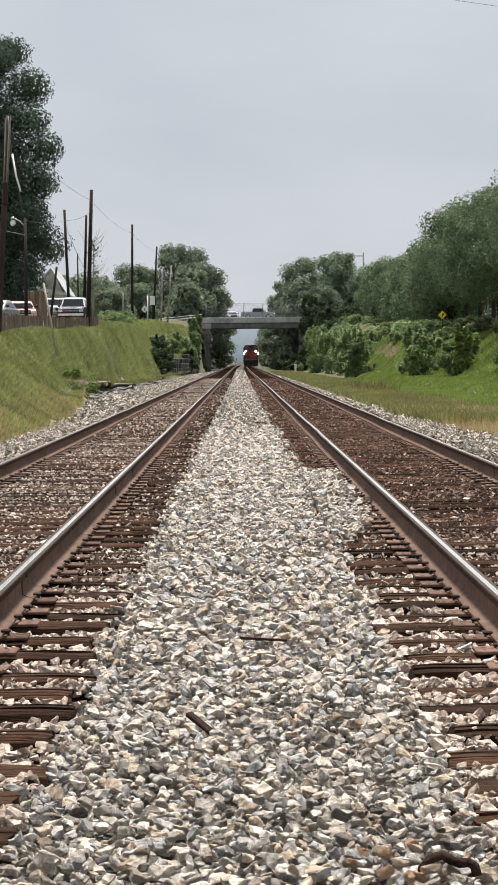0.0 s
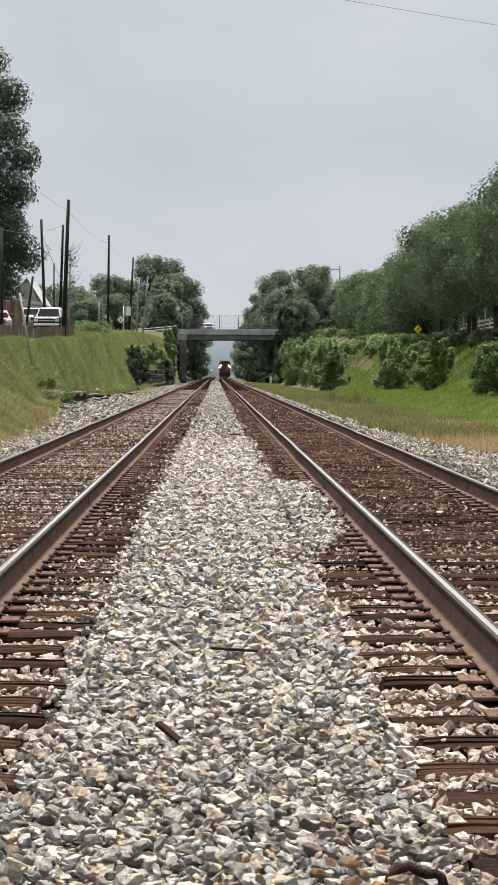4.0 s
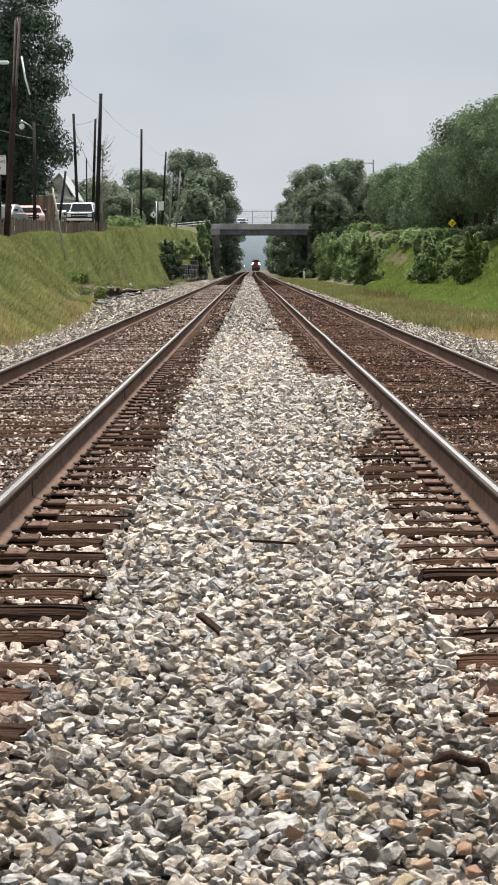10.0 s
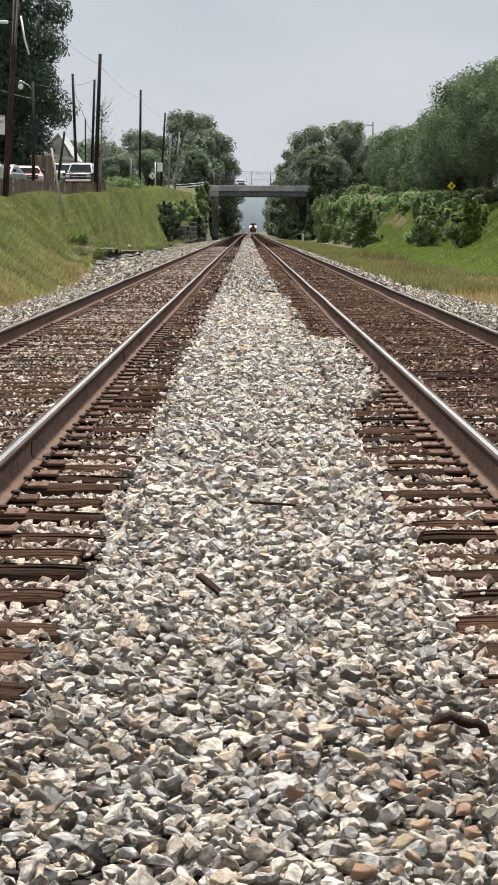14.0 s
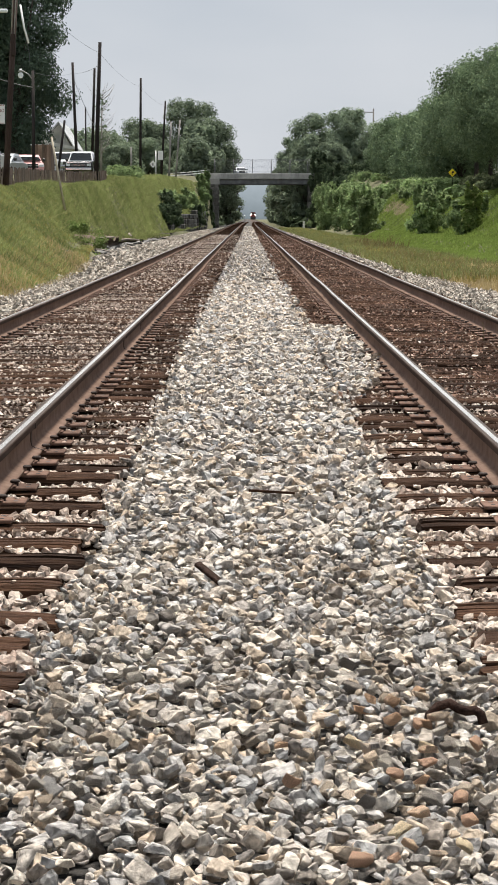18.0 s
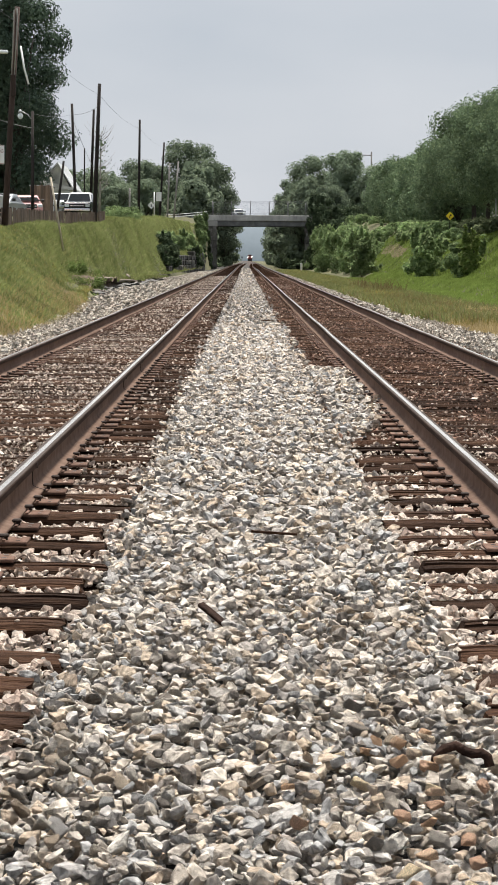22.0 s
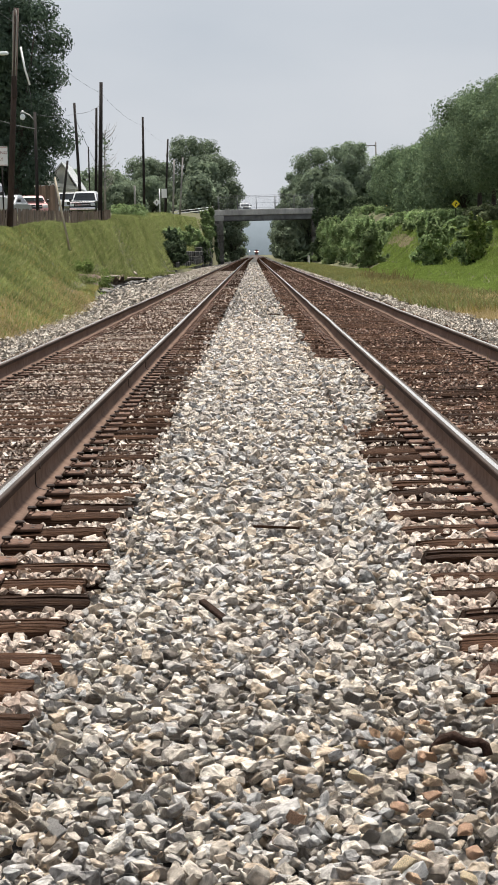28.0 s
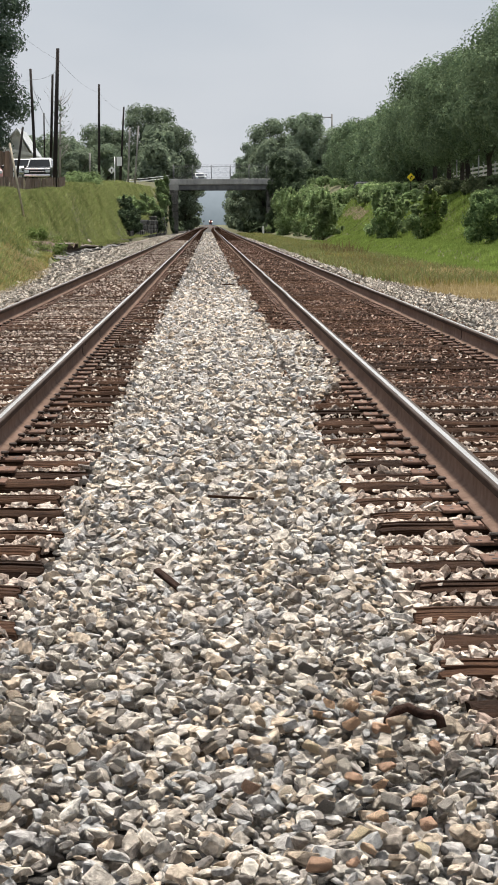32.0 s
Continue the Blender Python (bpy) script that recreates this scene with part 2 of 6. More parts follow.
M_headside = surface("dull_railhead_side", [(.030, .019, .015), (.048, .031, .024), (.068, .045, .036)], scale=6, stretch=(4, .6, 4), rough=0.85, spec=0.06, metal=0.0, bump=0.1, vary=0.05, broad=0.15)
M_plate = surface("rusty_tie_plate", [(.081, .048, .035), (.122, .076, .058), (.174, .114, .090)], scale=16, rough=0.9, spec=0.1, metal=0.0, bump=0.35, vary=0.25)
M_spike = surface("rusty_spike", [(.022, .015, .012), (.045, .030, .024)], scale=20, rough=0.8, metal=0.2, vary=0.2)
M_iron = surface("scrap_iron", [(.016, .009, .007), (.036, .021, .016), (.062, .037, .028)], scale=30, rough=0.9, spec=0.1, bump=0.5)
M_ground = surface("meadow_soil", [(.050, .052, .024), (.082, .082, .036), (.115, .112, .054)], scale=1.3, rough=0.95, bump=0.5, fine=18, broad=0.3, broad_scale=0.09, vary=0)
M_soil = surface("dark_cut_soil", [(.051, .035, .026), (.108, .079, .059), (.185, .139, .103)], scale=4, bump=0.9, fine=16, rough=0.95, vary=0.0)
M_grass_left = leaf_surface("bank_grass", (.109, .143, .048), (.236, .267, .100), tip=(.379, .348, .192), patch=0.38, through_light=0.4)
M_grass_verge = leaf_surface("verge_grass", (.132, .160, .055), (.262, .284, .114), tip=(.421, .375, .227), patch=0.3, through_light=0.4)
M_grass_dry = leaf_surface("seeding_grass", (.251, .207, .059), (.410, .340, .122), tip=(.502, .400, .192), patch=0.22, through_light=0.4)
M_grass_lawn = leaf_surface("green_lawn", (.157, .231, .053), (.260, .339, .092), patch=0.3, through_light=0.4)
M_straw = leaf_surface("dry_straw", (.350, .266, .126), (.517, .407, .222), tip=(.562, .466, .296), patch=0.2, through_light=0.3)
M_tan_grass = leaf_surface("pale_dead_grass", (.308, .265, .176), (.441, .376, .259), patch=0.2)
M_weed_red = leaf_surface("rusty_dock_weed", (.145, .112, .050), (.245, .195, .095), patch=0.3)
M_leaf_row = leaf_surface("street_tree_leaves", (.122, .176, .105), (.181, .241, .136), tip=(.222, .284, .158), patch=0.4)
M_leaf_big = leaf_surface("oak_leaves", (.082, .119, .088), (.114, .159, .111), tip=(.138, .184, .128), patch=0.35)
# Leaf colour lifted pale to stand for haze over the far trees.
M_leaf_hazed = leaf_surface("hazed_woodland_leaves", (.172, .218, .155), (.209, .258, .175), tip=(.236, .287, .186), patch=0.35, through_light=0.35)
M_leaf_bush = leaf_surface("scrub_leaves", (.163, .235, .108), (.286, .375, .175), tip=(.383, .442, .234), patch=0.4, through_light=0.38)
M_leaf_lime = leaf_surface("young_tree_leaves", (.115, .175, .050), (.238, .308, .101), tip=(.403, .420, .202))
M_leaf_ivy = leaf_surface("ivy_leaves", (.056, .084, .050), (.102, .136, .076), tip=(.130, .166, .098))
M_brush = leaf_surface("dry_brush_twigs", (.088, .115, .062), (.152, .180, .098), tip=(.19, .20, .12), patch=0.3)
M_leaf_shrub = leaf_surface("dark_shrub_leaves", (.074, .122, .050), (.140, .205, .084), tip=(.190, .250, .110), patch=0.35, through_light=0.35)
M_bark = surface("bark", [(.035, .028, .024), (.065, .055, .047), (.10, .088, .075)], scale=5, stretch=(3, 3, .7), bump=0.8, rough=0.95)
M_pole = surface("weathered_pole_wood", [(.010, .008, .008), (.018, .014, .013), (.028, .023, .020)], scale=6, stretch=(4, 4, .5), bump=0.4, rough=0.9)
M_pole_brown = surface("reddish_pole_wood", [(.027, .017, .014), (.046, .030, .025), (.069, .045, .038)], scale=6, stretch=(4, 4, .5), bump=0.4, rough=0.9)
M_pole_pale = surface("grey_pole_wood", [(.173, .161, .148), (.252, .238, .222), (.321, .309, .290)], scale=6, stretch=(4, 4, .5), bump=0.4, rough=0.9)
M_concrete = surface("weathered_concrete", [(.311, .306, .301), (.415, .408, .396), (.518, .510, .486)], scale=1.6, stretch=(1, 1, .45), bump=0.3, broad=0.22, broad_scale=0.35)
M_girder = surface("stained_girder", [(.09, .092, .095), (.13, .132, .135), (.18, .182, .18)], scale=1.2, stretch=(1, 1, .5), bump=0.2, rough=0.8)
M_block = surface("old_stone_block", [(.085, .083, .078), (.145, .140, .132), (.212, .204, .191)], scale=3, bump=0.7, fine=14, vary=0.3)
M_block_dark = surface("dark_stone_block", [(.038, .040, .037), (.068, .068, .063), (.102, .100, .092)], scale=3, bump=0.8, fine=14, vary=0.3)
M_galv = surface("galvanised_steel", [(.357, .365, .374), (.442, .451, .459), (.510, .518, .527)], scale=5, rough=0.5, metal=0.6, bump=0.05)
M_white = surface("white_sign_paint", [(.80, .80, .79), (.85, .85, .84)], scale=5, rough=0.6, bump=0.05, vary=0.03, broad=0.05)
M_black = surface("black_paint", [(.012, .012, .013), (.02, .02, .021)], scale=8, rough=0.5, bump=0.05)
M_signred = surface("red_sign_lettering", [(.30, .13, .12), (.36, .17, .15)], scale=8, rough=0.5, bump=0)
M_yellow = surface("yellow_sign_sheeting", [(.80, .62, .03), (.88, .70, .05)], scale=6, rough=0.45, bump=0.0, vary=0)
M_fence = surface("brown_fence_board", [(.102, .072, .056), (.170, .123, .094), (.246, .186, .144)], scale=5, stretch=(5, 5, .6), bump=0.4, vary=0.35)
M_siding = surface("brown_siding", [(.167, .108, .080), (.243, .167, .124), (.294, .210, .159)], scale=2, stretch=(6, 6, .5), bump=0.3)
M_housewhite = surface("white_clapboard", [(.561, .561, .544), (.646, .646, .629)], scale=1.5, bump=0.1)
M_roof = surface("pale_metal_roof", [(.340, .357, .365), (.442, .459, .468), (.510, .527, .527)], scale=2, rough=0.6, bump=0.1)
M_asphalt = surface("asphalt", [(.030, .030, .031), (.043, .043, .043), (.060, .060, .060)], scale=9, bump=0.4, broad_scale=0.3)
M_rubber = surface("tyre_rubber", [(.012, .012, .012), (.022, .022, .022)], scale=12, rough=0.85)
M_chrome = surface("chrome_trim", [(.62, .62, .63), (.72, .72, .72)], scale=3, rough=0.2, metal=1.0, bump=0, vary=0.02, broad=0.03)
M_carwhite = surface("white_car_paint", [(.70, .71, .72), (.76, .77, .78)], scale=1, rough=0.3, bump=0, vary=0.02, broad=0.03, clear=0.6)
M_carsilver = surface("silver_car_paint", [(.42, .44, .46), (.50, .52, .54)], scale=1, rough=0.32, metal=0.4, bump=0, vary=0.02, broad=0.03, clear=0.6)
M_cargrey = surface("grey_car_paint", [(.289, .306, .323), (.374, .391, .408)], scale=1, rough=0.4, metal=0.2, bump=0, vary=0.02, broad=0.03, clear=0.3)
M_carpink = surface("faded_red_car_paint", [(.58, .30, .29), (.66, .38, .36)], scale=1, rough=0.4, bump=0, vary=0.02, broad=0.06, clear=0.3)
M_carblack = surface("black_car_paint", [(.014, .015, .017), (.021, .022, .024)], scale=1, rough=0.25, bump=0, vary=0.02, broad=0.03, spec=0.3)
M_carglass = surface("tinted_glass", [(.012, .014, .016), (.02, .022, .024)], scale=1, rough=0.05, bump=0, vary=0, broad=0.0, spec=0.5)
M_trainred = surface("faded_red_locomotive_paint", [(.12, .028, .027), (.16, .038, .035), (.20, .055, .048)], scale=1.5, rough=0.55, bump=0.05, vary=0)
M_traindark = surface("sooty_locomotive_steel", [(.022, .02, .02), (.04, .037, .036), (.06, .055, .052)], scale=2, rough=0.75, bump=0.1, vary=0)
M_wire = surface("cable_black", [(.11, .115, .12), (.15, .155, .16)], scale=2, rough=0.7, bump=0)
M_post_tan = surface("bleached_tan_post", [(.36, .31, .24), (.46, .40, .31), (.54, .48, .38)], scale=4, stretch=(4, 4, .6), bump=0.3)
M_drywood = surface("bleached_driftwood", [(.15, .125, .10), (.24, .205, .17), (.33, .29, .24)], scale=4, stretch=(.6, 4, 4), bump=0.6)
M_lamp_on = glowing("headlamp_lit", (1.0, 0.95, 0.85), 7.0)
M_lamp_amber = glowing("amber_lamp_lit", (1.0, 0.56, 0.16), 3.5)
M_lamp_tail = glowing("tail_lamp_lit", (0.9, 0.05, 0.03), 2.0)
M_globe = surface("lamp_refractor", [(.66, .70, .72), (.74, .78, .80)], scale=2, rough=0.25, bump=0, vary=0)


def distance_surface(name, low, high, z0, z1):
    """A plain far distance; haze is painted into its emission, paler with height."""
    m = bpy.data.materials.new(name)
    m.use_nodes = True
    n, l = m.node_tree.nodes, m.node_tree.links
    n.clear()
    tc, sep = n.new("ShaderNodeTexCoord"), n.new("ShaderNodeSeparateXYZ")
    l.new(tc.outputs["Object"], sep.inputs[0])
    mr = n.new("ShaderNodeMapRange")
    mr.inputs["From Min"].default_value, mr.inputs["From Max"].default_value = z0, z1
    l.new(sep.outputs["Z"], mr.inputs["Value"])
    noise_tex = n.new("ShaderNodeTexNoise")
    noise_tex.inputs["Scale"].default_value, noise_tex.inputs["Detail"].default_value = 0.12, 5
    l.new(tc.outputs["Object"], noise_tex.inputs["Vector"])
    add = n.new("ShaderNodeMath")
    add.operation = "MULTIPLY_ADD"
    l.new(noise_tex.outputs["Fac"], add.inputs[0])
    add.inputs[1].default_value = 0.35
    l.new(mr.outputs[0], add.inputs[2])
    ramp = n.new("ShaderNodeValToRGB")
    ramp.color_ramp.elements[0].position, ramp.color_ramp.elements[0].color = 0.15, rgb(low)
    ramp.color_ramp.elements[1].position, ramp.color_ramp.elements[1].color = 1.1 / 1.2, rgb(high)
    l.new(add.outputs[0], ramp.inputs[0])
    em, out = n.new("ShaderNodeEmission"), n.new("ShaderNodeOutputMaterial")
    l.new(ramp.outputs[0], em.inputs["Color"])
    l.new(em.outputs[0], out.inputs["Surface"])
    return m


M_distance = distance_surface("painted_haze_distance", (.135, .162, .178), (.245, .282, .308), 0, 46)


# ---- mesh helpers ----
def link_mesh(name, me, parent=None):
    ob = new(name, me)
    if parent:
        ob.parent = parent
    return ob


def part(name, bm, material, parent, label=""):
    """One bmesh as one mesh object under a thing or part; its pose is in its parent's space."""
    me = bpy.data.meshes.new(name)
    bm.to_mesh(me)
    bm.free()
    if material:
        me.materials.append(material)
    return tagged(link_mesh(name, me, parent), label)


def thing(name, label, category, m=None, group="", kind=""):
    ob = new(name)
    if m is not None:
        ob.matrix_basis = m
    return tagged(ob, label, category, group, kind)


def solid(name, bm, material, label, category, group="", kind="", m=None):
    ob = part(name, bm, material, None, label)
    if m is not None:
        ob.matrix_basis = m
    return tagged(ob, label, category, group, kind)


def tri_mesh(name, verts, tris, material):
    """A mesh straight from arrays of corners and triangles."""
    me = bpy.data.meshes.new(name)
    verts, tris = np.asarray(verts, np.float32), np.asarray(tris, np.int32)
    me.vertices.add(len(verts))
    me.vertices.foreach_set("co", verts.ravel())
    me.loops.add(tris.size)
    me.loops.foreach_set("vertex_index", tris.ravel())
    me.polygons.add(len(tris))
    me.polygons.foreach_set("loop_start", np.arange(0, tris.size, 3, dtype=np.int32))
    me.update(calc_edges=True)
    me.validate()
    me.shade_flat()
    me.materials.append(material)
    return me


def box(bm, x0, x1, y0, y1, z0, z1, bevel=0.0, seg=1, mat=0):
    r = bmesh.ops.create_cube(bm, size=1.0)
    vs = r["verts"]
    for v in vs:
        v.co = Vector((x0 + (v.co.x + .5) * (x1 - x0), y0 + (v.co.y + .5) * (y1 - y0), z0 + (v.co.z + .5) * (z1 - z0)))
    faces = {f for v in vs for f in v.link_faces}
    for f in faces:
        f.material_index = mat
    if bevel:
        es = {e for v in vs for e in v.link_edges}
        bmesh.ops.bevel(bm, geom=list(es), offset=bevel, segments=seg, profile=0.5, affect="EDGES")
    return bm


def boxed(*a, **k):
    return box(bmesh.new(), *a, **k)


def tube(bm, points, radii, sides=8, cap=True):
    """A tapered, bending tube through points."""
    rings = []
    for i, p in enumerate(points):
        p = Vector(p)
        a = Vector(points[max(0, i - 1)])
        b = Vector(points[min(len(points) - 1, i + 1)])
        d = (b - a).normalized()
        side = d.cross(Vector((0.31, 0.95, 0.05)))
        if side.length < 0.1:
            side = d.cross(Vector((1, 0, 0)))
        side.normalize()
        up = side.cross(d)
        r = radii[i] if hasattr(radii, "__len__") else radii
        rings.append([bm.verts.new(p + r * (math.cos(q) * side + math.sin(q) * up)) for q in [2 * math.pi * k / sides for k in range(sides)]])
    for r0, r1 in zip(rings, rings[1:]):
        for k in range(sides):
            bm.faces.new((r0[k], r0[(k + 1) % sides], r1[(k + 1) % sides], r1[k])).smooth = True
    if cap:
        bm.faces.new(rings[0][::-1])
        bm.faces.new(rings[-1])
    return bm


def tubed(points, radii, sides=8):
    return tube(bmesh.new(), points, radii, sides)


def prism(bm, outline, y0, y1, mat=0):
    """A closed outline in x and z, drawn out along y."""
    a = [bm.verts.new((x, y0, z)) for x, z in outline]
    b = [bm.verts.new((x, y1, z)) for x, z in outline]
    n = len(outline)
    fs = [bm.faces.new((a[i], a[(i + 1) % n], b[(i + 1) % n], b[i])) for i in range(n)]
    fs += [bm.faces.new(a[::-1]), bm.faces.new(b)]
    for f in fs:
        f.material_index = mat
    bmesh.ops.recalc_face_normals(bm, faces=fs)
    return bm


def side_prism(bm, outline, x0, x1):
    """A closed outline in y and z, drawn out along x."""
    a = [bm.verts.new((x0, y, z)) for y, z in outline]
    b = [bm.verts.new((x1, y, z)) for y, z in outline]
    n = len(outline)
    fs = [bm.faces.new((a[i], a[(i + 1) % n], b[(i + 1) % n], b[i])) for i in range(n)]
    fs += [bm.faces.new(a[::-1]), bm.faces.new(b)]
    bmesh.ops.recalc_face_normals(bm, faces=fs)
    return bm


def disc_x(bm, x0, x1, y, z, r, sides=16):
    return tube(bm, [(x0, y, z), (x1, y, z)], r, sides)


# ---- the lie of the land ----
TOE_L = ([-60, 44, 55, 70, 88, 104, 120, 156, 200, 350, 420], [-5.2, -5.3, -5.1, -5.5, -6.6, -7.5, -7.9, -7.3, -7.3, -6.4, -6.4])
RIM_L = ([-60, 0, 92, 142, 186, 269, 300, 350, 358, 420], [1.4, 1.6, 2.55, 3.35, 4.5, 6.2, 6.4, 6.9, 8.0, 8.05])
RIM_R = ([-60, 120, 200, 300, 350, 420], [3.4, 3.7, 4.0, 6.0, 7.9, 8.05])
BRIDGE_Y = 360.0
EDGE_R = ([-60, 20, 40, 50, 56, 71, 95, 420, 700], [8.4, 8.0, 6.8, 5.7, 5.2, 4.9, 4.7, 4.6, 4.6])


def drift(y):
    """The line bends gently to the right far past the bridge."""
    return 0.9 * np.clip((np.asarray(y, float) - 380) / 320, 0, 1) ** 1.3


def land(x, y):
    """Height of the ground: the railway in its cutting, the banks and the fields above."""
    x, y = np.asarray(x, float), np.asarray(y, float)
    toe_l, rim_l, rim_r = np.interp(y, *TOE_L), np.interp(y, *RIM_L), np.interp(y, *RIM_R)
    toe_l = toe_l - .75 * np.clip((y - 95) / 4, 0, 1) * np.clip((203 - y) / 6, 0, 1)
    edge_l = np.interp(y, [0, 269, 345, 420], [-10.0, -10.0, -9.0, -9.0])
    s = np.clip((toe_l - x) / (toe_l - edge_l), 0, 1)
    left = -0.42 + (rim_l + 0.42) * (s ** 0.85 * 0.75 + 0.25 * s * s * (3 - 2 * s))
    left = left + np.clip((edge_l - x) / 4.0, 0, 1) * 0.55
    ramp = np.interp(y, [326, 350, 359, 390, 420], [0, 6.9, 7.95, 7.95, 0])
    left = np.maximum(left, (ramp + .42) * np.clip((-5.9 - x) / .5, 0, 1) - .42)
    toe_r = np.interp(y, [0, 150, 250, 350, 420], [13.0, 13.5, 12.0, 10.2, 9.0])
    r = np.clip((x - toe_r) / 7.2, 0, 1)
    right = -0.42 + (rim_r + 0.42) * (0.3 * r + 0.7 * r * r * (3 - 2 * r))
    right = np.maximum(right, (ramp + .42) * np.clip((x - 11.2) / .8, 0, 1) - .42)
    right = right + .10 * np.clip((9.0 - x) / 2, 0, 1) * np.clip((y - 45) / 20, 0, 1)
    far = np.clip((y - 700) / 500, 0, 1)
    z = np.where(x < 0, left, right)
    z = np.where((x > toe_l + .25) & (x < np.interp(y, *EDGE_R) - .3), -.66, z)
    return z * (1 - far) + far * (-0.42)


def build_ground():
    xs = np.concatenate([-np.geomspace(2600, 32, 16), np.arange(-28, 32, 0.7), np.geomspace(34, 2600, 16)])
    ys = np.concatenate([[-400, -150, -60, -20], np.arange(0, 92, 4.0), np.arange(92, 208, 1.0), np.arange(208, 440, 4.0), np.geomspace(450, 4200, 26)])
    gx, gy = np.meshgrid(xs, ys)
    gz = land(gx, gy)
    rng = np.random.default_rng(5)
    bank = (np.abs(gx) > 5.5) & (gy < 440)
    gz = gz + np.where(bank, rng.normal(0, 0.008, gz.shape), 0)
    v = np.stack([gx, gy, gz], -1).reshape(-1, 3)
    nx = len(xs)
    i = (np.arange(len(ys) - 1)[:, None] * nx + np.arange(nx - 1)[None]).ravel()
    t = np.concatenate([np.stack([i, i + 1, i + nx + 1], 1), np.stack([i, i + nx + 1, i + nx], 1)])
    me = tri_mesh("ground", v, t, M_ground)
    me.polygons.foreach_set("use_smooth", [True] * len(me.polygons))
    tagged(new("ground", me), "grassy railway cutting with steep green banks", "ground", kind="structure")


build_ground()

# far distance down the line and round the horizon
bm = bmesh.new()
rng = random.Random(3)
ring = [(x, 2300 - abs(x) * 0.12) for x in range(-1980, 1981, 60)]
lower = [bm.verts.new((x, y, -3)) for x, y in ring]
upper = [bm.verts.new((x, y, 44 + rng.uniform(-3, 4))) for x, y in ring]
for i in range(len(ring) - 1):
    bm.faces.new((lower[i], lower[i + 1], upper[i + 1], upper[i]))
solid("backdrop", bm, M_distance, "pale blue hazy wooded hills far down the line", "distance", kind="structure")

# ---- railway: bed, rails, ties ----
TRACK_X = 1.98
TRACK_RIGHT = 2.0
HALF_GAUGE = 0.7525
RAIL_TOP = 0.195
RAIL_H = 0.177


def bed_height(x, y):
    ax = np.abs(x)
    z = np.where(ax < 0.62, -0.11, -0.13)
    z = np.where((ax > 3.2) & (ax <= 3.7), -0.08, z)
    return np.where(ax > 3.7, -0.08 - (ax - 3.7) * 0.28, z)


def build_bed():
    xs = np.array([-5.0, -4.4, -3.9, -3.7, -3.25, -2.6, -1.98, -1.3, -0.75, -0.6, -0.3, 0, 0.3, 0.6, 0.75, 1.3, 1.98, 2.6, 3.25, 3.7, 3.9, 4.4, 5.0])
    ys = np.concatenate([np.arange(-14, 60, 0.5), np.arange(60, 400, 4), np.geomspace(400, 2250, 26)])
    gx, gy = np.meshgrid(xs, ys)
    rng = np.random.default_rng(2)
    gz = bed_height(gx, gy) + rng.normal(0, 0.012, gx.shape)
    apron = np.interp(gy, *TOE_L) - 1.0
    gz = np.where(gx < -4.3, np.where(gx < -4.9, -.36, -.33), gz)
    gx = np.where((gx < -4.9) & (gy < 700), apron, gx)
    gz = np.where((gx > 4.3) & (gy < 700), np.where(gx > 4.9, -.40, -.30), gz)
    gx = np.where((gx > 4.9) & (gy < 700), np.interp(gy, *EDGE_R), gx)
    v = np.stack([gx + drift(gy), gy, gz], -1).reshape(-1, 3)
    nx = len(xs)
    i = (np.arange(len(ys) - 1)[:, None] * nx + np.arange(nx - 1)[None]).ravel()
    t = np.concatenate([np.stack([i, i + 1, i + nx + 1], 1), np.stack([i, i + nx + 1, i + nx], 1)])
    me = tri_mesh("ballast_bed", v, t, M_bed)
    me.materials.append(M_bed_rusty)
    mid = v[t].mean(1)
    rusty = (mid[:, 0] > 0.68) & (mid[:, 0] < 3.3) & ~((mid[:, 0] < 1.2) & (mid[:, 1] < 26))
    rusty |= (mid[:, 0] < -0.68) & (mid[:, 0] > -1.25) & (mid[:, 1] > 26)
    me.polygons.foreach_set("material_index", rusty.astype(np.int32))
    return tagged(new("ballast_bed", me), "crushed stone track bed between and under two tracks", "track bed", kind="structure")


BED = build_bed()


def rail_outline():
    """Rail cross-section about its centre, foot at 0, in x and z."""
    half = [(.070, 0), (.070, .010), (.030, .020), (.012, .030), (.0085, .050), (.0085, .088), (.013, .106), (.0345, .114), (.0355, .138), (.0325, .1445), (.027, .1478), (.018, .1494), (.008, .15)]
    return [(x, z) for x, z in half] + [(-x, z) for x, z in half[::-1]]


